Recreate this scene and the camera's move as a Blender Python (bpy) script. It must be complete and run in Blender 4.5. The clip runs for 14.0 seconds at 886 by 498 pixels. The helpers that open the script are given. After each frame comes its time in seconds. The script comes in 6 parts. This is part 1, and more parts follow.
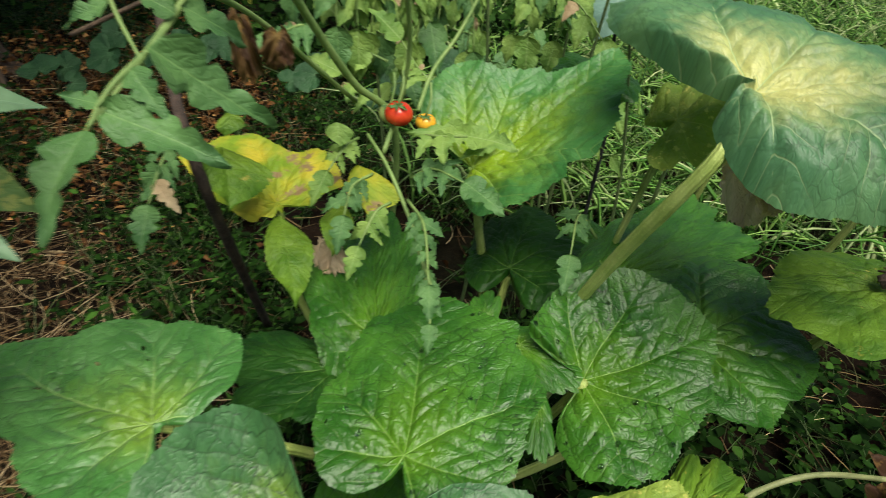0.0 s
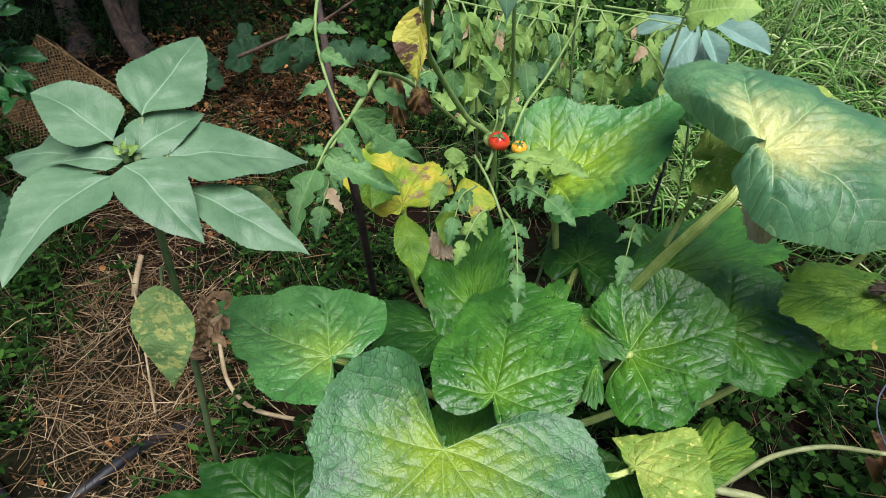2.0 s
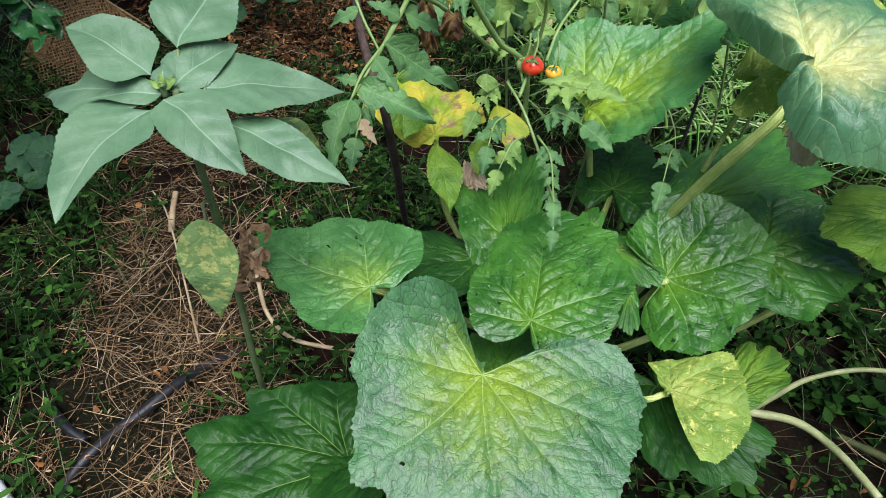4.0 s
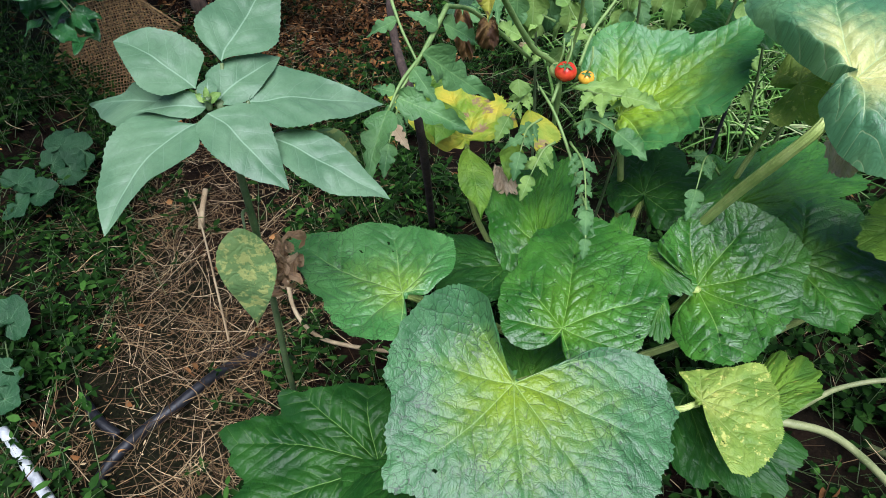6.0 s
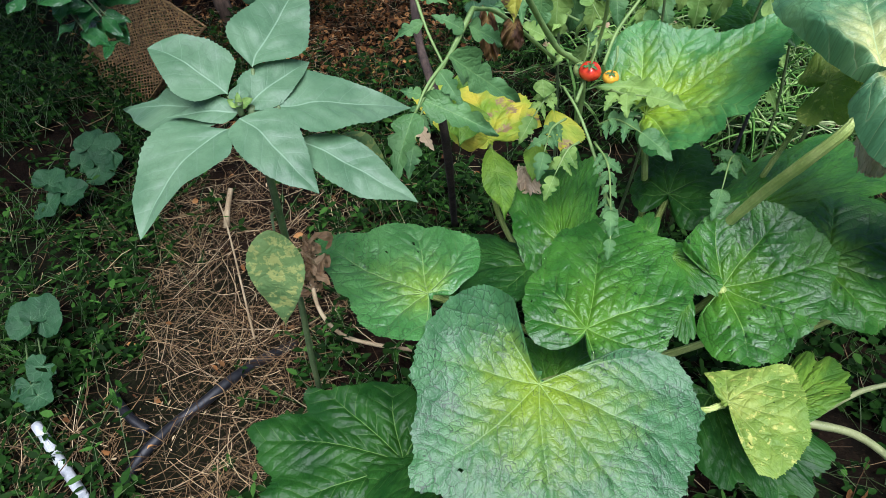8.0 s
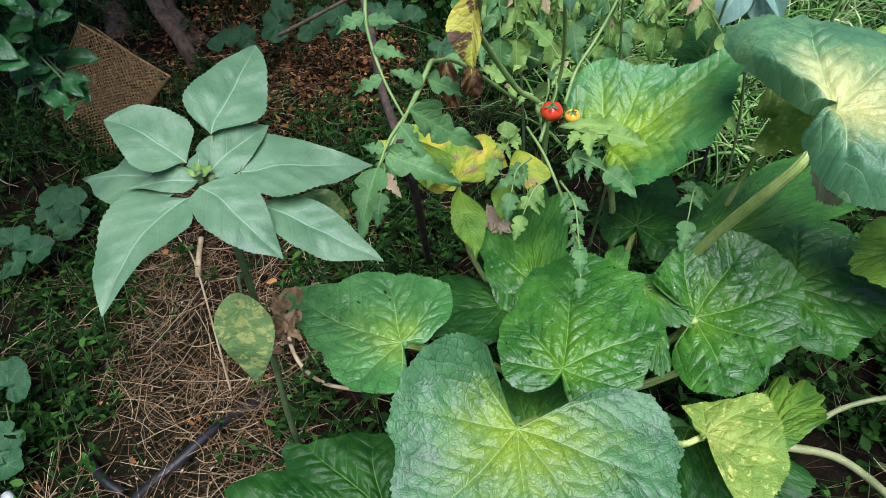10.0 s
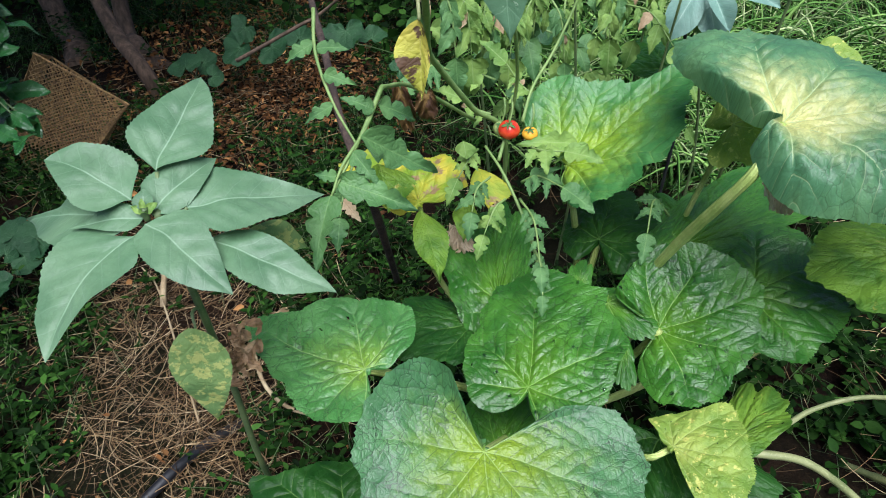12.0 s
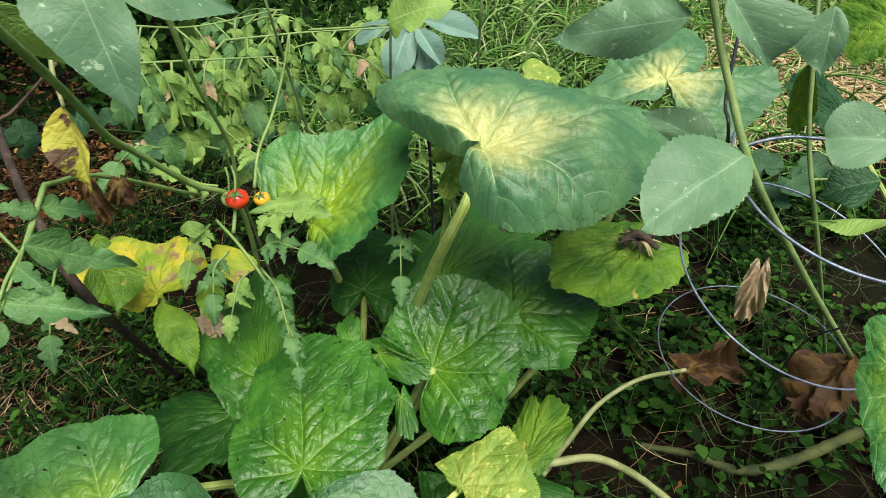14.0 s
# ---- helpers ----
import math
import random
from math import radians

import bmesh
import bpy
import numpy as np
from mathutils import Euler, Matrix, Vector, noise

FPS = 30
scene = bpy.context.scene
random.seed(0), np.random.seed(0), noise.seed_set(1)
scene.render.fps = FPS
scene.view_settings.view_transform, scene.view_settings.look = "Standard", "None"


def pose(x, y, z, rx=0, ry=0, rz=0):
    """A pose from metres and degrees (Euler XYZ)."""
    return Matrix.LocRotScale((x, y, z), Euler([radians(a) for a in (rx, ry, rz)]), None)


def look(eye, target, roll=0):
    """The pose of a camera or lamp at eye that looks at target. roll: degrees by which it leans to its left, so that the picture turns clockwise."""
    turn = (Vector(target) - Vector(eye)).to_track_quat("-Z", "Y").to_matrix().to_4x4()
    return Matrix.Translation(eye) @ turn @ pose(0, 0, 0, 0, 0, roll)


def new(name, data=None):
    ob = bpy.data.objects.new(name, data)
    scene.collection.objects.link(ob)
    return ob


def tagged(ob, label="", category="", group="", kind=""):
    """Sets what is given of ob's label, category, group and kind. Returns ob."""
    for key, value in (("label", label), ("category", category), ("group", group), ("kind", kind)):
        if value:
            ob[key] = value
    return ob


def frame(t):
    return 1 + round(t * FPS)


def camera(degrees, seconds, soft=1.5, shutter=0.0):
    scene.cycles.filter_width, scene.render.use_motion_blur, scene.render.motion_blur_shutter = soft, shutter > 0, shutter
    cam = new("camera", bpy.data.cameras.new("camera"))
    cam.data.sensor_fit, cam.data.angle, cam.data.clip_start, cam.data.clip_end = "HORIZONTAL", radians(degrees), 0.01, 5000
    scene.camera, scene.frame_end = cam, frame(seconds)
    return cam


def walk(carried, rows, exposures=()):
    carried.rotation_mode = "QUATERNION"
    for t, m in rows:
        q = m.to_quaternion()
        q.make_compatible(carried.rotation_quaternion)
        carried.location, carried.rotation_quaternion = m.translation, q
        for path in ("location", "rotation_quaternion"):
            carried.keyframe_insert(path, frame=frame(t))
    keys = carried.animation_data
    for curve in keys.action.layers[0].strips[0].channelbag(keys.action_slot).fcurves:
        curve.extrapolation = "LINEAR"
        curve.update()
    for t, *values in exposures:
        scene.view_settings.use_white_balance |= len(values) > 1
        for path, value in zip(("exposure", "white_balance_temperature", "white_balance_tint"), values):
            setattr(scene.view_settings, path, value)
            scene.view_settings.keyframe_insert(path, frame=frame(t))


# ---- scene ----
cam = camera(67.2, 14.0, 0.8, 0.25)
PATH = [
    (0, (0.221, 0.142, 1.363), (0.017, 1.741, 0.179), 7.0),
    (0.5, (0.186, -0.02, 1.526), (-0.208, 1.491, 0.277), 6.2),
    (1, (0.162, -0.091, 1.594), (-0.251, 1.416, 0.345), 7.8),
    (1.5, (0.172, -0.117, 1.603), (-0.193, 1.41, 0.365), 8.7),
    (2, (0.219, -0.138, 1.609), (-0.171, 1.369, 0.353), 5.6),
    (2.5, (0.233, -0.141, 1.609), (-0.166, 1.281, 0.261), 5.4),
    (3, (0.219, -0.148, 1.61), (-0.161, 1.267, 0.248), 5.8),
    (3.5, (0.216, -0.144, 1.603), (-0.171, 1.234, 0.207), 3.9),
    (4, (0.202, -0.147, 1.605), (-0.209, 1.209, 0.194), 3.0),
    (4.2, (0.194, -0.147, 1.621), (-0.228, 1.204, 0.208), 2.2),
    (6.5, (0.171, -0.139, 1.631), (-0.299, 1.17, 0.194), 2.0),
    (7, (0.17, -0.145, 1.636), (-0.317, 1.153, 0.194), 1.4),
    (9.3, (0.151, -0.133, 1.648), (-0.356, 1.162, 0.21), -0.2),
    (9.5, (0.154, -0.124, 1.656), (-0.34, 1.186, 0.228), -0.7),
    (10, (0.166, -0.111, 1.668), (-0.301, 1.254, 0.283), -0.7),
    (10.5, (0.181, -0.107, 1.674), (-0.28, 1.278, 0.306), -1.3),
    (11, (0.186, -0.114, 1.674), (-0.286, 1.262, 0.301), -0.8),
    (11.5, (0.192, -0.1, 1.679), (-0.267, 1.287, 0.313), -2.6),
    (12, (0.192, -0.087, 1.678), (-0.217, 1.324, 0.321), -1.1),
    (12.5, (0.251, -0.053, 1.687), (-0.013, 1.449, 0.393), -0.9),
    (13, (0.316, -0.016, 1.681), (0.266, 1.546, 0.434), -0.7),
    (13.5, (0.336, -0.029, 1.679), (0.354, 1.527, 0.423), -0.1),
    (14, (0.358, -0.007, 1.658), (0.434, 1.547, 0.4), -1.0),
]
walk(cam, [(t, look(eye, target, roll)) for t, eye, target, roll in PATH], exposures=[(0.0, 0.60, 6700, 4), (0.5, 0.80, 6300, 10), (1.0, 0.86, 6200, 14), (2.0, 0.86, 5900, 14), (4.0, 0.86, 5700, 15), (6.5, 0.86, 5450, 15), (11.5, 0.86, 5550, 14), (12.5, 0.96, 5700, 13), (13.5, 0.86, 6200, 10), (14.0, 0.84, 6500, 5)])

# ---- world, sun, exposure ----
world = bpy.data.worlds.new("world")
scene.world = world
world.use_nodes = True
wn = world.node_tree
sky = wn.nodes.new("ShaderNodeTexSky")
sky.sky_type = "NISHITA"
sky.sun_disc = False
sky.sun_elevation, sky.sun_rotation = radians(67), radians(160)
sky.altitude, sky.air_density, sky.dust_density = 200, 1.0, 2.5
wn.links.new(sky.outputs[0], wn.nodes["Background"].inputs[0])
wn.nodes["Background"].inputs[1].default_value = 0.054
sun = new("sun", bpy.data.lights.new("sun", "SUN"))
sun.data.energy, sun.data.angle, sun.data.color = 4.1, radians(46), (1.0, 0.95, 0.86)
sun.matrix_world = look((0.6, -1.05, 4.2), (0.0, 0.6, 0.0))



# ---- materials ----
class Nodes:
    """A small builder for node materials."""

    def __init__(self, name):
        self.mat = bpy.data.materials.new(name)
        self.mat.use_nodes = True
        self.tree = self.mat.node_tree
        self.bsdf = self.tree.nodes["Principled BSDF"]
        self.out = self.tree.nodes["Material Output"]

    def add(self, kind, **ins):
        node = self.tree.nodes.new("ShaderNode" + kind)
        self.feed(node, **ins)
        return node

    def feed(self, node, **ins):
        for key, value in ins.items():
            sock = node.inputs[int(key[1:])] if key[0] == "i" and key[1:].isdigit() else node.inputs[key.replace("_", " ")]
            if isinstance(value, bpy.types.NodeSocket):
                self.tree.links.new(value, sock)
            else:
                sock.default_value = value

    def math(self, op, a, b=0.0, clamp=False):
        node = self.add("Math", i0=a, i1=b)
        node.operation, node.use_clamp = op, clamp
        return node.outputs[0]

    def ramp(self, x, lo, hi):
        """0 below lo, 1 above hi, smooth between."""
        node = self.add("MapRange", i0=x, i1=lo, i2=hi, i3=0.0, i4=1.0)
        node.interpolation_type = "SMOOTHSTEP"
        return node.outputs[0]

    def mix(self, fac, a, b):
        node = self.add("MixRGB", i0=fac, i1=a, i2=b)
        return node.outputs[0]

    def noise(self, vec, scale, detail=3.0, rough=0.55):
        return self.add("TexNoise", Vector=vec, Scale=scale, Detail=detail, Roughness=rough).outputs[0]

    def attr(self, name):
        node = self.tree.nodes.new("ShaderNodeAttribute")
        node.attribute_name = name
        return node

    def bump(self, height, strength=0.5, distance=0.004, normal=None):
        node = self.add("Bump", Height=height, Strength=strength, Distance=distance)
        if normal is not None:
            self.feed(node, Normal=normal)
        return node.outputs[0]


def rgb(r, g, b):
    return (r, g, b, 1.0)


def leaf_material(name, dark, light, centre, vein, centre_size=0.6, centre_amount=0.5, rough=0.42, cell=95.0, relief=0.6,
                  spots=None, spot_level=0.66, side_gap=0.03, vein_show=0.65, net_show=0.1, side_show=0.45, thin=0.12, bloom=0.0, gloss=0.3, spot_scale=24.0, pucker=1.0):
    """A leaf blade: two greens, a paler heart, main and side veins, puckered cells, optional blotches."""
    g = Nodes(name)
    vn = g.attr("vn").outputs["Vector"]
    sep = g.add("SeparateXYZ", i0=vn)
    along, off, rad = sep.outputs
    place = g.attr("local").outputs["Vector"]
    rnd = g.add("ObjectInfo").outputs["Random"]
    shift = g.add("VectorMath", i0=place, i1=g.add("CombineXYZ", i0=g.math("MULTIPLY", rnd, 7.0), i1=g.math("MULTIPLY", rnd, 3.0)).outputs[0])
    p = shift.outputs[0]
    big = g.noise(p, 14.0, 3.0)
    fine = g.noise(p, 170.0, 4.0)
    col = g.mix(g.ramp(big, 0.35, 0.68), rgb(*dark), rgb(*light))
    # the paler heart, ragged at its edge
    heart = g.math("SUBTRACT", 1.0, g.math("DIVIDE", rad, centre_size))
    heart = g.math("ADD", heart, g.math("MULTIPLY", g.math("SUBTRACT", g.noise(p, 30.0, 5.0, 0.7), 0.5), 1.15))
    heart = g.math("MULTIPLY", g.ramp(heart, -0.1, 1.05), centre_amount)
    col = g.mix(heart, col, rgb(*centre))
    # pale main veins that thin out, side veins sunken and darker, and the fine net between them
    wob = g.math("MULTIPLY", g.math("SUBTRACT", g.noise(p, 22.0, 2.0), 0.5), 0.016)
    thin_out = g.math("SUBTRACT", 1.0, g.ramp(rad, 0.5, 0.98))
    width = g.math("ADD", 0.0006, g.math("MULTIPLY", thin_out, 0.0009))
    main = g.math("SUBTRACT", 1.0, g.ramp(g.math("DIVIDE", off, width), 0.3, 1.0))
    main = g.math("MULTIPLY", main, g.math("ADD", 0.3, g.math("MULTIPLY", thin_out, 0.6)))
    ph = g.math("DIVIDE", g.math("ADD", g.math("SUBTRACT", along, g.math("MULTIPLY", off, 0.95)), wob), side_gap)
    tri = g.math("ABSOLUTE", g.math("SUBTRACT", g.math("FRACT", ph), 0.5))
    side = g.math("SUBTRACT", 1.0, g.ramp(tri, 0.01, 0.04))
    warp = g.add("VectorMath", i0=g.add("TexNoise", Vector=p, Scale=34.0).outputs[1], i1=(0.032, 0.032, 0.032))
    warp.operation = "MULTIPLY"
    bent = g.add("VectorMath", i0=p, i1=warp.outputs[0]).outputs[0]
    cells = g.add("TexVoronoi", Vector=bent, Scale=cell * 0.62)
    cells.feature = "DISTANCE_TO_EDGE"
    small = g.add("TexVoronoi", Vector=bent, Scale=cell * 1.9)
    small.feature = "DISTANCE_TO_EDGE"
    net = g.math("SUBTRACT", 1.0, g.ramp(cells.outputs[0], 0.008, 0.045))
    mesh = g.math("SUBTRACT", 1.0, g.ramp(small.outputs[0], 0.0, 0.09))
    patch = g.math("MULTIPLY", g.ramp(g.noise(p, 11.0, 2.0), 0.25, 0.6), g.ramp(rad, 0.05, 0.6))
    lines = g.math("MAXIMUM", main, g.math("MULTIPLY", g.math("MULTIPLY", side, side_show), g.math("SUBTRACT", 1.0, g.ramp(off, 0.02, 0.05))))
    dark_lines = g.math("MAXIMUM", g.math("MULTIPLY", net, patch), g.math("MULTIPLY", mesh, 0.35))
    dark_lines = g.math("MAXIMUM", dark_lines, g.math("MULTIPLY", side, 0.7))
    col = g.mix(g.math("MULTIPLY", dark_lines, net_show), col, rgb(*[0.22 * c for c in dark]))
    col = g.mix(g.math("MULTIPLY", lines, vein_show), col, rgb(*vein))
    grain = g.math("ADD", 0.84, g.math("MULTIPLY", fine, 0.32))
    col = g.add("MixRGB", i0=1.0, i1=col, i2=g.add("CombineColor", i0=grain, i1=grain, i2=grain).outputs[0])
    col.blend_type = "MULTIPLY"
    col = col.outputs[0]
    if spots:
        blot = g.noise(p, spot_scale, 4.0, 0.65)
        col = g.mix(g.ramp(blot, spot_level, spot_level + 0.06), col, rgb(*spots))
    # relief: pillows between sunken veins, strongest near the stalk
    inner = g.math("SUBTRACT", 1.1, g.math("MULTIPLY", rad, 0.7))
    height = g.math("MULTIPLY", g.ramp(cells.outputs[0], 0.0, 0.22), g.math("MULTIPLY", inner, 0.4 * pucker))
    height = g.math("ADD", height, g.math("MULTIPLY", g.ramp(small.outputs[0], 0.0, 0.3), 0.14 * pucker))
    height = g.math("ADD", height, g.math("MULTIPLY", lines, -0.25))
    height = g.math("ADD", height, g.math("MULTIPLY", g.ramp(tri, 0.0, 0.22), 0.22 * pucker))
    height = g.math("ADD", height, g.math("MULTIPLY", g.noise(p, 40.0, 2.0), 0.25))
    height = g.math("ADD", height, g.math("MULTIPLY", fine, 0.14))
    nrm = g.bump(height, min(1.0, relief * 1.2), 0.0062)
    g.feed(g.bsdf, Base_Color=col, Roughness=g.math("ADD", rough - 0.08, g.math("MULTIPLY", big, 0.16)), Normal=nrm)
    g.bsdf.inputs["Specular IOR Level"].default_value = gloss
    if bloom:
        g.feed(g.bsdf, Sheen_Weight=bloom, Sheen_Roughness=0.45, Sheen_Tint=rgb(0.75, 0.9, 1.0))
    back = g.add("BsdfTranslucent", Color=g.mix(0.5, col, rgb(0.22, 0.34, 0.03)), Normal=nrm)
    both = g.add("MixShader", i0=thin, i1=g.bsdf.outputs[0], i2=back.outputs[0])
    g.tree.links.new(both.outputs[0], g.out.inputs[0])
    return g.mat


def stalk_material(name, a, b, rough=0.5, ribs=0.0):
    """Stems and petioles: mottled along their length, faintly ribbed and hairy."""
    g = Nodes(name)
    p = g.add("TexCoord").outputs["Object"]
    big, fine = g.noise(p, 18.0), g.noise(p, 260.0, 4.0)
    col = g.mix(g.ramp(big, 0.3, 0.7), rgb(*a), rgb(*b))
    col = g.mix(g.math("MULTIPLY", g.ramp(fine, 0.5, 0.75), 0.35), col, rgb(*[min(1, c * 1.6 + 0.02) for c in b]))
    h = g.math("ADD", fine, g.math("MULTIPLY", g.noise(p, 60.0), 0.6))
    if ribs:
        rib = g.attr("vn").outputs["Vector"]
        h = g.math("ADD", h, g.math("MULTIPLY", g.math("SINE", g.math("MULTIPLY", g.add("SeparateXYZ", i0=rib).outputs[0], ribs)), 0.8))
    g.feed(g.bsdf, Base_Color=col, Roughness=rough, Normal=g.bump(h, 0.5, 0.002))
    return g.mat


def litter_material(name, cols, rough=0.75, island=True, gloss=0.3, thin=0.0):
    """Loose pieces, each of its own shade."""
    g = Nodes(name)
    r = g.add("NewGeometry").outputs["Random Per Island"] if island else g.add("ObjectInfo").outputs["Random"]
    ramp = g.add("ValToRGB", i0=r)
    els = ramp.color_ramp.elements
    while len(els) < len(cols):
        els.new(0.5)
    for k, c in enumerate(cols):
        els[k].position, els[k].color = k / (len(cols) - 1), rgb(*c)
    p = g.add("TexCoord").outputs["Object"]
    fine = g.noise(p, 120.0, 4.0)
    v = g.math("ADD", 0.65, g.math("MULTIPLY", fine, 0.7))
    col = g.add("MixRGB", i0=1.0, i1=ramp.outputs[0], i2=g.add("CombineColor", i0=v, i1=v, i2=v).outputs[0])
    col.blend_type = "MULTIPLY"
    g.feed(g.bsdf, Base_Color=col.outputs[0], Roughness=rough, Normal=g.bump(fine, 0.4, 0.003))
    g.bsdf.inputs["Specular IOR Level"].default_value = gloss
    if thin:
        back = g.add("BsdfTranslucent", Color=col.outputs[0])
        both = g.add("MixShader", i0=thin, i1=g.bsdf.outputs[0], i2=back.outputs[0])
        g.tree.links.new(both.outputs[0], g.out.inputs[0])
    return g.mat


def ground_material():
    g = Nodes("garden_soil")
    p = g.add("TexCoord").outputs["Object"]
    big, mid, fine = g.noise(p, 0.9, 5.0), g.noise(p, 9.0, 6.0, 0.65), g.noise(p, 90.0, 5.0, 0.7)
    # soil tones taken down to near black, for the shade between plants
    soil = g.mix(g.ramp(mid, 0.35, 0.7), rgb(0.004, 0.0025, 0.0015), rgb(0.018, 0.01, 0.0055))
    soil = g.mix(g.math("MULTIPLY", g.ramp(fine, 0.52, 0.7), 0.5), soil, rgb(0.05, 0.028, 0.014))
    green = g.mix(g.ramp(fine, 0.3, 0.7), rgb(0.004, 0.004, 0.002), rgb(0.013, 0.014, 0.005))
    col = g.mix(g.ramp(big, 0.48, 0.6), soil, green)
    h = g.math("ADD", g.math("MULTIPLY", mid, 1.0), g.math("MULTIPLY", fine, 0.5))
    g.feed(g.bsdf, Base_Color=col, Roughness=0.95, Normal=g.bump(h, 0.9, 0.03))
    g.bsdf.inputs["Specular IOR Level"].default_value = 0.1
    return g.mat


def plain_material(name, a, b, scale=40.0, rough=0.5, metal=0.0, relief=0.3):
    """Two mottled shades with fine relief."""
    g = Nodes(name)
    p = g.add("TexCoord").outputs["Object"]
    n, f = g.noise(p, scale, 5.0, 0.65), g.noise(p, scale * 9, 3.0)
    col = g.mix(g.ramp(n, 0.35, 0.68), rgb(*a), rgb(*b))
    v = g.math("ADD", rough - 0.1, g.math("MULTIPLY", f, 0.2))
    g.feed(g.bsdf, Base_Color=col, Roughness=v, Metallic=metal, Normal=g.bump(g.math("ADD", n, f), relief, 0.002))
    return g.mat


def bark_material(name, a, b):
    g = Nodes(name)
    p = g.add("TexCoord").outputs["Object"]
    st = g.add("Mapping", Vector=p, Scale=(1.0, 1.0, 0.18)).outputs[0]
    n, f = g.noise(st, 30.0, 6.0, 0.7), g.noise(p, 150.0)
    col = g.mix(g.ramp(n, 0.35, 0.7), rgb(*a), rgb(*b))
    g.feed(g.bsdf, Base_Color=col, Roughness=0.85, Normal=g.bump(g.math("ADD", n, g.math("MULTIPLY", f, 0.3)), 0.9, 0.012))
    return g.mat


def water_material():
    g = Nodes("rain_water")
    g.feed(g.bsdf, Base_Color=rgb(0.9, 0.95, 0.95), Roughness=0.03, IOR=1.33)
    g.bsdf.inputs["Transmission Weight"].default_value = 1.0
    return g.mat


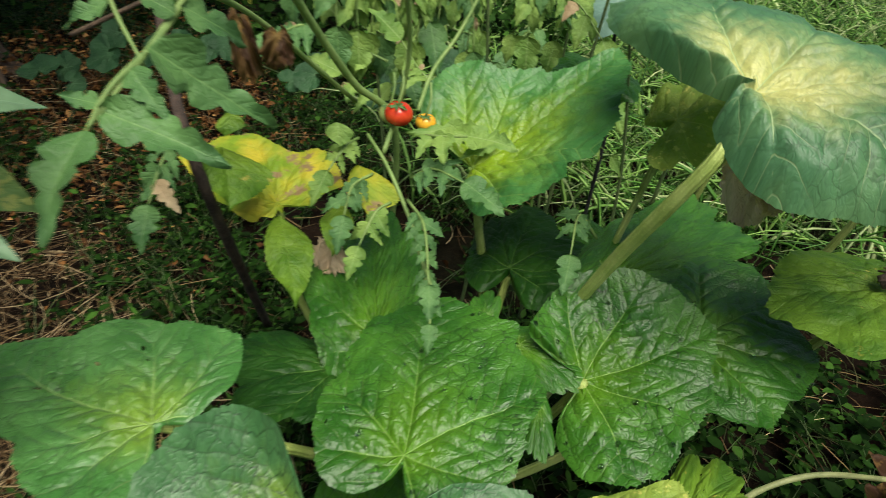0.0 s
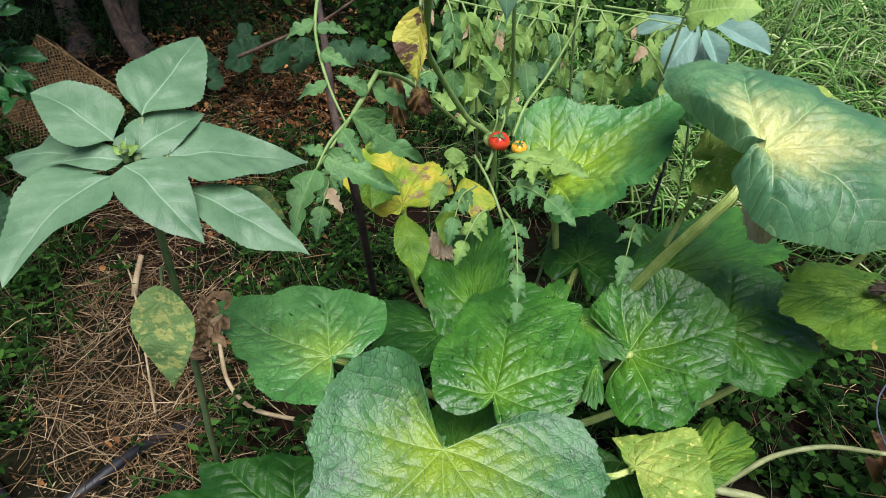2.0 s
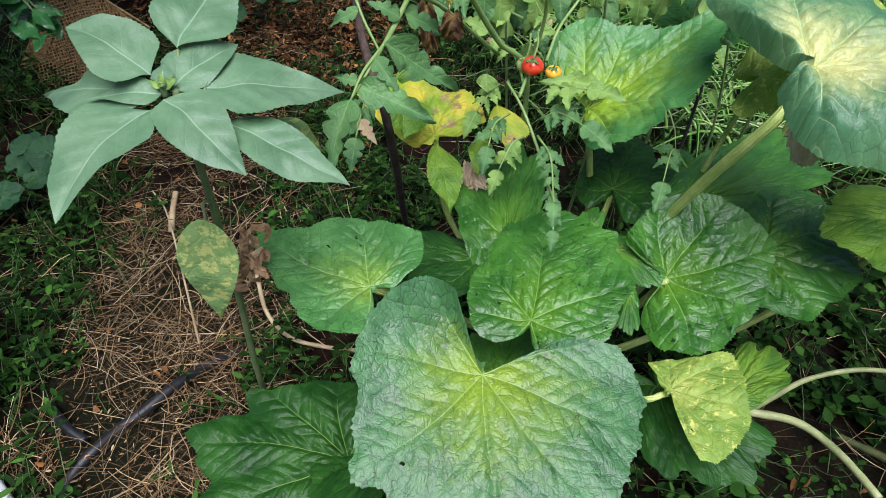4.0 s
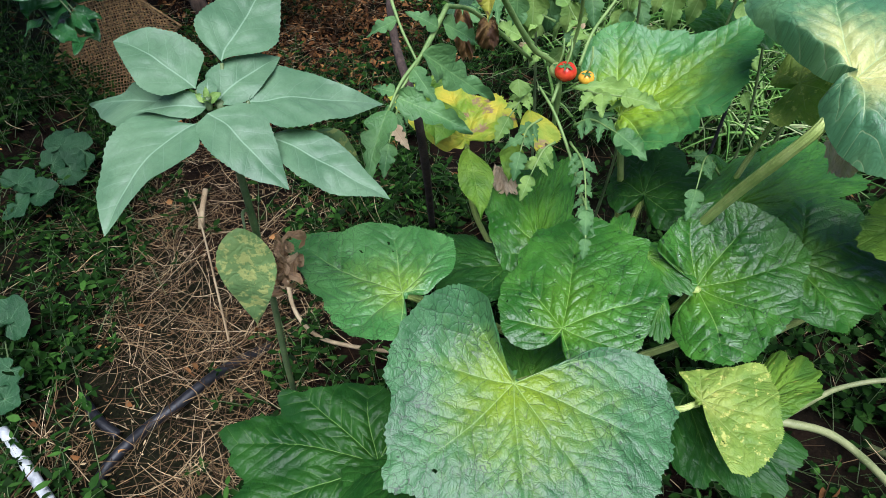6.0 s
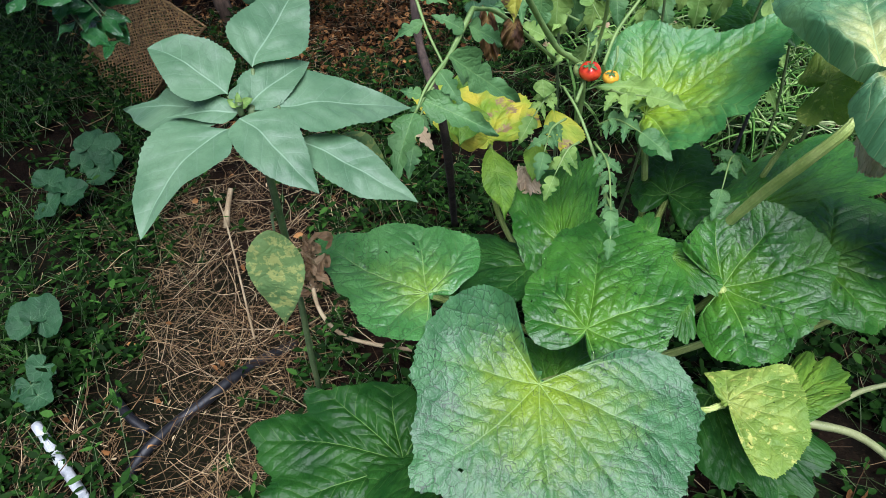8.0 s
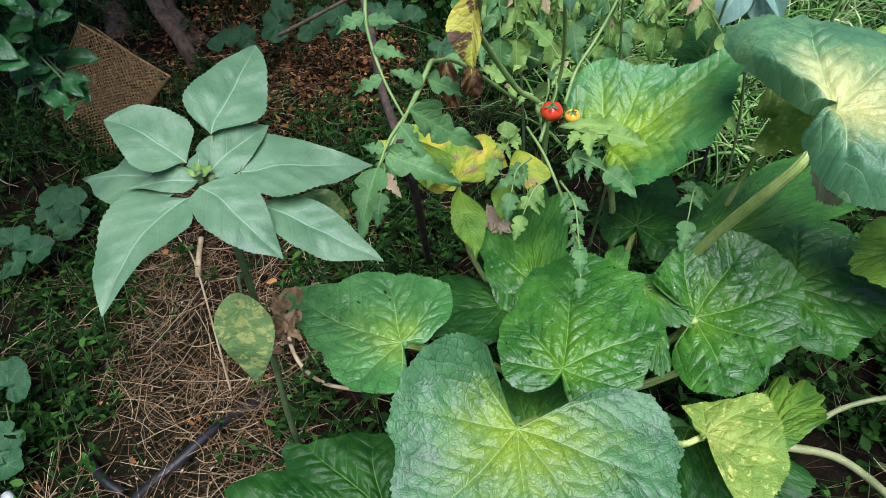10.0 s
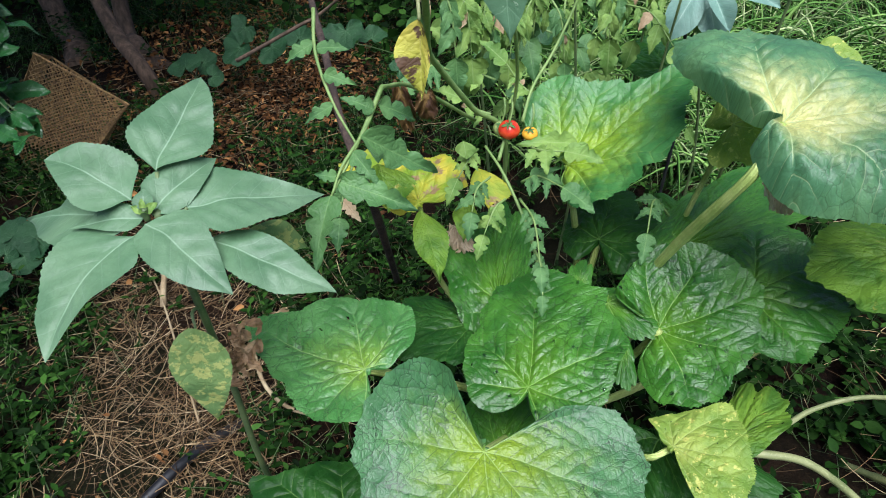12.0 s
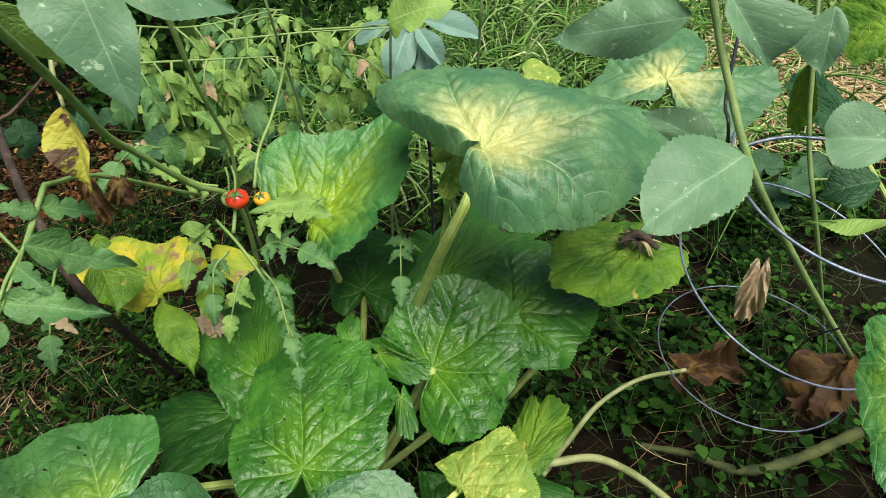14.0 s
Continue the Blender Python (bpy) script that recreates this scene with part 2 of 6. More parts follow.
M = {
    "green": leaf_material("squash_leaf_green", (0.022, 0.1, 0.008), (0.055, 0.175, 0.016), (0.11, 0.24, 0.008), (0.24, 0.4, 0.09), centre_amount=0.6, rough=0.4, gloss=0.52, relief=0.38, cell=84.0, vein_show=0.6, net_show=0.85, side_show=0.4, pucker=0.85),
    "streaked": leaf_material("squash_leaf_streaked", (0.035, 0.14, 0.032), (0.075, 0.215, 0.055), (0.26, 0.38, 0.008), (0.34, 0.5, 0.12), centre_size=0.85, centre_amount=0.9, rough=0.42, gloss=0.42, relief=0.36, net_show=0.5, side_show=0.5, pucker=0.7),
    # darker copy of the green blade, its colour holding the shade under upper leaves
    "dark": leaf_material("squash_leaf_shaded", (0.009, 0.046, 0.005), (0.021, 0.08, 0.009), (0.036, 0.105, 0.008), (0.15, 0.27, 0.06), centre_amount=0.3, rough=0.44, cell=78.0, vein_show=0.7, side_show=0.4, net_show=0.3, relief=0.35, gloss=0.25, pucker=0.75),
    "bluish": leaf_material("squash_leaf_ageing", (0.036, 0.115, 0.036), (0.066, 0.175, 0.058), (0.19, 0.28, 0.01), (0.36, 0.5, 0.2), centre_size=0.76, centre_amount=0.95, cell=92.0, net_show=0.9, side_show=0.1, vein_show=0.35, pucker=0.8, rough=0.42, bloom=0.05, gloss=0.44, relief=0.33),
    "ageing_green": leaf_material("squash_leaf_half_aged", (0.055, 0.18, 0.036), (0.1, 0.265, 0.064), (0.22, 0.34, 0.015), (0.34, 0.5, 0.16), centre_size=0.6, centre_amount=0.7, cell=90.0, net_show=0.8, side_show=0.3, rough=0.4, bloom=0.05, gloss=0.52, relief=0.37),
    "pale_heart": leaf_material("squash_leaf_pale_heart", (0.072, 0.19, 0.085), (0.13, 0.27, 0.112), (0.72, 0.69, 0.26), (0.42, 0.54, 0.26), centre_size=0.6, centre_amount=0.9, cell=80.0, net_show=0.45, side_show=0.5, vein_show=0.75, rough=0.44, bloom=0.03, gloss=0.42, relief=0.28, pucker=0.8, thin=0.3),
    "pale": leaf_material("squash_leaf_pale", (0.15, 0.26, 0.035), (0.3, 0.4, 0.07), (0.42, 0.47, 0.1), (0.36, 0.45, 0.13), centre_amount=0.6, rough=0.5, thin=0.28, spots=(0.52, 0.54, 0.13), spot_level=0.58, spot_scale=60.0, relief=0.45),
    "yellow": leaf_material("squash_leaf_yellow", (0.2, 0.33, 0.025), (0.6, 0.5, 0.045), (0.4, 0.42, 0.03), (0.25, 0.36, 0.04), centre_amount=0.6, rough=0.55, spots=(0.3, 0.2, 0.1), spot_level=0.57, spot_scale=17.0, thin=0.2, relief=0.35),
    "olive": leaf_material("squash_leaf_olive", (0.05, 0.13, 0.01), (0.13, 0.24, 0.02), (0.19, 0.27, 0.02), (0.15, 0.24, 0.04), centre_amount=0.4, rough=0.5, spots=(0.3, 0.28, 0.05), spot_level=0.64, relief=0.45),
    "sun": leaf_material("sunflower_leaf", (0.074, 0.148, 0.074), (0.116, 0.2, 0.107), (0.095, 0.205, 0.095), (0.24, 0.36, 0.23), centre_amount=0.2, rough=0.46, cell=110.0, relief=0.16, side_gap=0.03, side_show=0.3, vein_show=0.6, net_show=0.16, pucker=0.4, bloom=0.08, gloss=0.34),
    "sun_grey": leaf_material("sunflower_leaf_speckled", (0.08, 0.165, 0.085), (0.115, 0.21, 0.11), (0.15, 0.27, 0.12), (0.26, 0.4, 0.24), centre_amount=0.2, rough=0.5, cell=110.0, relief=0.15, side_gap=0.036, vein_show=0.45, net_show=0.03, pucker=0.6, bloom=0.1, spots=(0.3, 0.4, 0.26), spot_level=0.63, spot_scale=60.0),
    "blue_leaf": leaf_material("blue_green_leaf", (0.13, 0.235, 0.19), (0.18, 0.3, 0.24), (0.18, 0.3, 0.24), (0.3, 0.42, 0.34), centre_amount=0.2, rough=0.5, cell=110.0, relief=0.15, side_gap=0.02, net_show=0.05),
    "sun_spotted": leaf_material("sunflower_leaf_spotted", (0.14, 0.25, 0.085), (0.22, 0.34, 0.115), (0.24, 0.36, 0.09), (0.24, 0.36, 0.12), centre_amount=0.3, rough=0.5, cell=110.0, relief=0.3, spots=(0.44, 0.48, 0.15), spot_level=0.5, side_gap=0.04, spot_scale=62.0, thin=0.35),
    "tomato_leaf": leaf_material("tomato_leaf", (0.05, 0.13, 0.04), (0.1, 0.21, 0.065), (0.12, 0.23, 0.06), (0.15, 0.27, 0.09), centre_amount=0.25, rough=0.5, cell=160.0, relief=0.3, side_gap=0.014, bloom=0.04),
    "tomato_light": leaf_material("tomato_leaf_light", (0.11, 0.22, 0.045), (0.25, 0.38, 0.09), (0.25, 0.37, 0.075), (0.3, 0.42, 0.15), centre_amount=0.25, rough=0.55, cell=160.0, relief=0.3, side_gap=0.014, thin=0.25),
    "tomato_yellow": leaf_material("tomato_leaf_yellow", (0.4, 0.4, 0.05), (0.62, 0.52, 0.09), (0.6, 0.5, 0.08), (0.5, 0.46, 0.12), rough=0.55, spots=(0.11, 0.06, 0.035), spot_level=0.53, spot_scale=34.0, side_gap=0.02, thin=0.2, relief=0.35),
    "mallow": leaf_material("mallow_leaf", (0.016, 0.058, 0.02), (0.03, 0.09, 0.033), (0.034, 0.09, 0.03), (0.11, 0.21, 0.1), centre_amount=0.3, rough=0.55, cell=140.0, relief=0.4, side_gap=0.02),
    "shrub": leaf_material("shrub_leaf", (0.016, 0.075, 0.018), (0.036, 0.13, 0.034), (0.036, 0.12, 0.03), (0.06, 0.15, 0.04), centre_amount=0.2, rough=0.28, cell=140.0, relief=0.25, side_gap=0.02, gloss=0.4),
    "brown_leaf": leaf_material("withered_leaf", (0.04, 0.019, 0.006), (0.13, 0.07, 0.022), (0.24, 0.15, 0.038), (0.24, 0.16, 0.05), vein_show=0.35, net_show=0.5, rough=0.65, relief=0.3, side_gap=0.03, gloss=0.25, spots=(0.05, 0.022, 0.01), spot_level=0.5, spot_scale=30.0, thin=0.12, pucker=0.6),
    "tan_leaf": leaf_material("bleached_withered_leaf", (0.33, 0.23, 0.13), (0.56, 0.43, 0.27), (0.42, 0.31, 0.18), (0.26, 0.17, 0.1), rough=0.7, relief=0.35, side_gap=0.03, gloss=0.2, thin=0.3, pucker=0.4),
    "brown_curl": leaf_material("shrivelled_leaf", (0.3, 0.17, 0.085), (0.6, 0.4, 0.23), (0.46, 0.29, 0.15), (0.3, 0.2, 0.12), rough=0.7, relief=0.3, side_gap=0.03, gloss=0.2, thin=0.2, pucker=0.4),
    "bleached": leaf_material("bleached_leaf_tip", (0.5, 0.38, 0.25), (0.72, 0.58, 0.42), (0.6, 0.46, 0.32), (0.4, 0.28, 0.18), rough=0.7, relief=0.6, side_gap=0.02, gloss=0.2, thin=0.2),
    "petiole": stalk_material("squash_petiole", (0.27, 0.36, 0.08), (0.44, 0.52, 0.16), ribs=9.0),
    "vine_old": stalk_material("old_vine", (0.02, 0.036, 0.006), (0.075, 0.085, 0.02), 0.8),
    "dry_stalk": stalk_material("dry_stalk", (0.24, 0.17, 0.085), (0.42, 0.33, 0.19), 0.8),
    "vine": stalk_material("squash_vine", (0.17, 0.2, 0.075), (0.32, 0.34, 0.15)),
    "stem_green": stalk_material("green_stem", (0.06, 0.1, 0.035), (0.12, 0.17, 0.06)),
    "stem_light": stalk_material("fresh_stem", (0.12, 0.19, 0.06), (0.22, 0.3, 0.1)),
    "stem_dark": stalk_material("sunflower_stem", (0.05, 0.09, 0.03), (0.11, 0.15, 0.055), 0.6),
    "stem_tomato": stalk_material("tomato_stem", (0.11, 0.19, 0.045), (0.2, 0.29, 0.085), 0.6),
    "stick": bark_material("weathered_stick", (0.025, 0.015, 0.011), (0.085, 0.055, 0.04)),
    "bark": bark_material("tree_bark", (0.05, 0.033, 0.02), (0.17, 0.11, 0.07)),
    "straw": litter_material("straw", [(0.016, 0.009, 0.005), (0.075, 0.042, 0.018), (0.32, 0.21, 0.1), (0.02, 0.011, 0.005), (0.62, 0.47, 0.27)], gloss=0.15),
    "straw_pale": litter_material("pale_straw", [(0.3, 0.2, 0.1), (0.5, 0.37, 0.2), (0.66, 0.53, 0.34), (0.42, 0.29, 0.15)]),
    "tangle": litter_material("weed_stems", [(0.015, 0.03, 0.006), (0.06, 0.085, 0.02), (0.03, 0.05, 0.01), (0.13, 0.13, 0.055)]),
    "rust_litter": litter_material("rusty_dry_leaves", [(0.018, 0.008, 0.003), (0.08, 0.034, 0.011), (0.26, 0.115, 0.035), (0.04, 0.016, 0.005), (0.6, 0.3, 0.1)], gloss=0.15),
    # the near-black greens put the shade between the leaves into the colour
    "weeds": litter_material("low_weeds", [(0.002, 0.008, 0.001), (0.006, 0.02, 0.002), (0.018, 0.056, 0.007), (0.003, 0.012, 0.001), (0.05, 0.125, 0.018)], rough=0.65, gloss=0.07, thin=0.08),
    "grass": litter_material("long_grass", [(0.012, 0.05, 0.006), (0.1, 0.26, 0.04), (0.3, 0.5, 0.12), (0.04, 0.13, 0.02), (0.58, 0.68, 0.32)], rough=0.5, gloss=0.3, thin=0.25),
    "soil": ground_material(),
    "wire_rust": plain_material("rusty_wire", (0.11, 0.063, 0.02), (0.34, 0.205, 0.072), 60.0, 0.7, 0.0),
    "wire_grey": plain_material("galvanised_wire", (0.1, 0.12, 0.17), (0.2, 0.23, 0.3), 50.0, 0.4, 0.5),
    "wire_black": plain_material("dark_coated_stake", (0.012, 0.013, 0.015), (0.03, 0.03, 0.034), 50.0, 0.5),
    "hose": plain_material("black_hose", (0.004, 0.004, 0.006), (0.011, 0.012, 0.015), 40.0, 0.5),
    "label_white": plain_material("white_plastic", (0.4, 0.42, 0.43), (0.6, 0.61, 0.61), 60.0, 0.45),
    "ink": plain_material("faded_ink", (0.05, 0.05, 0.06), (0.14, 0.14, 0.16), 80.0, 0.7),
    "tomato_red": plain_material("ripe_tomato_skin", (0.5, 0.028, 0.012), (0.66, 0.075, 0.02), 22.0, 0.22, 0.0, 0.04),
    "tomato_orange": plain_material("unripe_tomato_skin", (0.75, 0.3, 0.02), (0.8, 0.44, 0.04), 22.0, 0.25, 0.0, 0.04),
    "tomato_green": plain_material("green_tomato_skin", (0.2, 0.27, 0.08), (0.3, 0.36, 0.12), 22.0, 0.3, 0.0, 0.04),
    "water": water_material(),
}


# ---- builders ----
def mesh_object(name, verts, faces, material, smooth=True, attrs=None):
    me = bpy.data.meshes.new(name)
    me.from_pydata([tuple(v) for v in verts], [], [tuple(f) for f in faces])
    for key, values in (attrs or {}).items():
        at = me.attributes.new(key, "FLOAT_VECTOR", "POINT")
        at.data.foreach_set("vector", np.asarray(values, dtype=np.float32).ravel())
    me.materials.append(material)
    if smooth:
        me.polygons.foreach_set("use_smooth", np.ones(len(me.polygons), dtype=bool))
    me.update()
    return new(name, me)


def thing(name, at, label, category, group="", kind=""):
    """An empty at the base of a thing, which parents its parts."""
    ob = new(name)
    ob.location = at
    ob.empty_display_size = 0.05
    return tagged(ob, label, category, group, kind)


def attach(ob, parent, label=""):
    """Makes ob, built in world places, a part of parent."""
    ob.parent = parent
    base = parent if parent.parent is None else None
    ob.matrix_parent_inverse = Matrix.Translation(base.location).inverted() if base else Matrix.Identity(4)
    return tagged(ob, label)


def spline(points, n):
    """A smooth line through the points."""
    p = np.array(points, dtype=float)
    if len(p) == 2:
        return p[0] + np.linspace(0, 1, n)[:, None] * (p[1] - p[0])
    q = np.vstack([2 * p[0] - p[1], p, 2 * p[-1] - p[-2]])
    s = np.linspace(0, len(p) - 1 - 1e-6, n)
    k = s.astype(int)
    t = (s - k)[:, None]
    a, b, c, d = q[k], q[k + 1], q[k + 2], q[k + 3]
    return 0.5 * (2 * b + (c - a) * t + (2 * a - 5 * b + 4 * c - d) * t**2 + (3 * b - a - 3 * c + d) * t**3)


def tube_data(points, r0, r1, sides=8, n=24, lumps=0.06, offset=0):
    line = spline(points, n)
    tan = np.gradient(line, axis=0)
    tan /= np.linalg.norm(tan, axis=1)[:, None] + 1e-9
    ref = np.array([0.31, 0.2, 0.93]) if abs(tan[0][2]) < 0.9 else np.array([1.0, 0.1, 0.0])
    u = np.cross(tan, ref)
    u /= np.linalg.norm(u, axis=1)[:, None] + 1e-9
    w = np.cross(tan, u)
    rad = np.linspace(r0, r1, n) * (1 + lumps * np.sin(np.arange(n) * 1.7 + points[0][0] * 40) * np.cos(np.arange(n) * 0.63))
    ang = np.arange(sides) * 2 * math.pi / sides
    verts = (line[:, None, :] + rad[:, None, None] * (np.cos(ang)[None, :, None] * u[:, None, :] + np.sin(ang)[None, :, None] * w[:, None, :])).reshape(-1, 3)
    faces = [(offset + i * sides + j, offset + i * sides + (j + 1) % sides, offset + (i + 1) * sides + (j + 1) % sides, offset + (i + 1) * sides + j) for i in range(n - 1) for j in range(sides)]
    faces.append(tuple(offset + j for j in reversed(range(sides))))
    faces.append(tuple(offset + (n - 1) * sides + j for j in range(sides)))
    attr = np.zeros((n, sides, 3))
    attr[:, :, 0] = ang[None, :]
    return verts, faces, attr.reshape(-1, 3)


def tube(name, points, r0, r1, material, parent=None, label="", sides=8, n=24, lumps=0.06):
    v, f, at = tube_data(points, r0, r1, sides, n, lumps)
    ob = mesh_object(name, v, f, material, attrs={"vn": at})
    return attach(ob, parent, label) if parent else tagged(ob, label)


OPEN_SIDE = np.array([0.0, -0.6, 0.8])


def frame_of(base, tip, left, right, mid=0.0):
    """The half-width way, the fold and the normal of a blade from its base, tip and two side points."""
    base, tip, left, right = (np.array(p, dtype=float) for p in (base, tip, left, right))
    if np.dot(np.cross(right - left, tip - base), OPEN_SIDE) < 0:
        left, right = right, left
    across = (right - left) / 2
    fold = (right + left) / 2 - (base + mid * (tip - base))
    normal = np.cross(across, tip - base)
    normal /= np.linalg.norm(normal)
    return base, tip - base, across, fold, normal


def ripple(p, scale, seed):
    return noise.noise(Vector((p[0] * scale + seed * 3.1, p[1] * scale - seed * 1.7, seed)))


def lobe_profile(ths, lobes, sinus, rear):
    """The outline of a palmate blade: five blunt lobes and the notch at the stalk."""
    out = []
    for th in ths:
        r, s = (rear[0], sinus[0]) if th < 0 else (rear[1], sinus[1])
        keys = (0, 20, 38, 58, 76, 98, 116, 180 - 1.4 * s, 180 - 1.1 * s, 180 - 0.92 * s, 180 - 0.6 * s, 180)
        vals = (1.0, 0.93, 0.79, 0.95, 1.0, 0.84 + 0.4 * (r - 1), 0.93 + 0.5 * (r - 1), 0.96 * r, 0.9 * r, 0.6 * r, 0.14, 0.04)
        v = float(np.interp(abs(th), keys, vals))
        out.append(1 - (1 - v) * (lobes if abs(th) < 105 else 1.0))
    return np.array(out)


def palmate(name, base, tip, left, right, material, parent, label="", seed=1, curl=0.08, wave=0.03, lobes=1.0, teeth=0.012, rings=40, spokes=190, back=0.5, dome=0.0, sinus=20.0, rear=(1.0, 1.0), holes=0, crumple=0.0):
    """A broad lobed squash or mallow blade, joined to its stalk at base."""
    rs = random.Random(seed)
    o, ahead, across, fold, normal = frame_of(base, tip, left, right)
    size = float(np.linalg.norm(ahead) + np.linalg.norm(across)) / 2
    ths = np.linspace(-180, 180, spokes)
    ph = [rs.uniform(0, 6.28) for _ in range(6)]
    prof = lobe_profile(ths, lobes, sinus if isinstance(sinus, tuple) else (sinus, sinus), rear)
    len_a, len_x = float(np.linalg.norm(ahead)), math.hypot(float(np.linalg.norm(across)), 0.9 * float(np.linalg.norm(fold)))
    # a blade seen steeply still has its full metres
    len_a, len_x = max(len_a, 0.5 * len_x), max(len_x, 0.5 * len_a)
    prof = prof * (1 + 0.035 * np.sin(np.radians(ths) * 3 + ph[0]) + 0.022 * np.sin(np.radians(ths) * 7 + ph[1]) + 0.013 * np.sin(np.radians(ths) * 14 + ph[2]) + 0.012 * np.sin(np.radians(ths) * 27 + ph[3]))
    saw = np.array([rs.uniform(0.0, 0.5) if j % 2 else rs.uniform(0.0, 0.2) for j in range(spokes)])
    edge = teeth * (saw * 4 - 1)
    veins = np.array([0, 42, -42, 88, -88, 136, -136])
    verts, vn, local = [], [], []
    rr = np.linspace(0, 1, rings + 1) ** 0.9
    for i, r in enumerate(rr):
        bent = ths + 4 * np.sin(r * 3.5 + ph[1] + np.radians(ths) * 2.3)
        diff = np.abs(bent[:, None] - veins[None, :]).min(axis=1)
        for j in range(spokes):
            th = math.radians(ths[j])
            rad = r * prof[j] * (1 + edge[j] * r**9)
            x, y = rad * math.sin(th), rad * math.cos(th)
            if y < 0:
                y *= back
            d = math.radians(diff[j])
            lx, ly = x * len_x, y * len_a
            true = math.hypot(lx, ly)
            along, off = true * math.cos(d), true * math.sin(d)
            cell = ((along - 0.95 * off) / 0.03) % 1.0 - 0.5
            z = -curl * r**2.6 * size
            z += dome * (1 - r * r) * size
            z += wave * r**2 * math.sin(th * 3 + ph[4]) * size + 0.6 * wave * r**3 * math.sin(th * 8 + ph[5]) * size
            z += 0.006 * (1 - math.exp(-(off / 0.012) ** 2)) * (1 - 0.7 * r) * min(1, size * 4)
            z += 0.0045 * math.sqrt(abs(2 * cell)) * min(1, off / 0.01) * math.exp(-((off / 0.045) ** 2)) * (1 - r**3) * min(1, size * 4)
            z += (0.006 * ripple((lx, ly), 18, seed) + 0.004 * abs(ripple((lx, ly), 45, seed)) + 0.0022 * ripple((lx, ly), 90, seed)) * min(1.0, 5 * size) * min(1, r * 4)
            if crumple:
                z += crumple * size * r * (ripple((lx, ly), 2.2 / size, seed) + 0.22 * abs(ripple((lx, ly), 4.5 / size, seed + 3)))
            p = o + y * ahead + x * across + (math.sqrt(x * x + 0.015) - 0.122) * fold + z * normal
            verts.append(p)
            vn.append((along, off, r))
            local.append((lx, ly, seed * 0.37))
    faces = [(i * spokes + j, i * spokes + j + 1, (i + 1) * spokes + j + 1, (i + 1) * spokes + j) for i in range(rings) for j in range(spokes - 1)]
    if holes:
        gone = set()
        for _ in range(holes):
            i, j = rs.randrange(rings // 3, rings - 4), rs.randrange(12, spokes - 12)
            gone |= {(i + a, j + b) for a in range(rs.choice((1, 2))) for b in range(rs.choice((1, 2, 2)))}
        faces = [f for k, f in enumerate(faces) if divmod(k, spokes - 1) not in gone]
    ob = mesh_object(name, verts, faces, material, attrs={"vn": vn, "local": local})
    return attach(ob, parent, label) if parent else ob


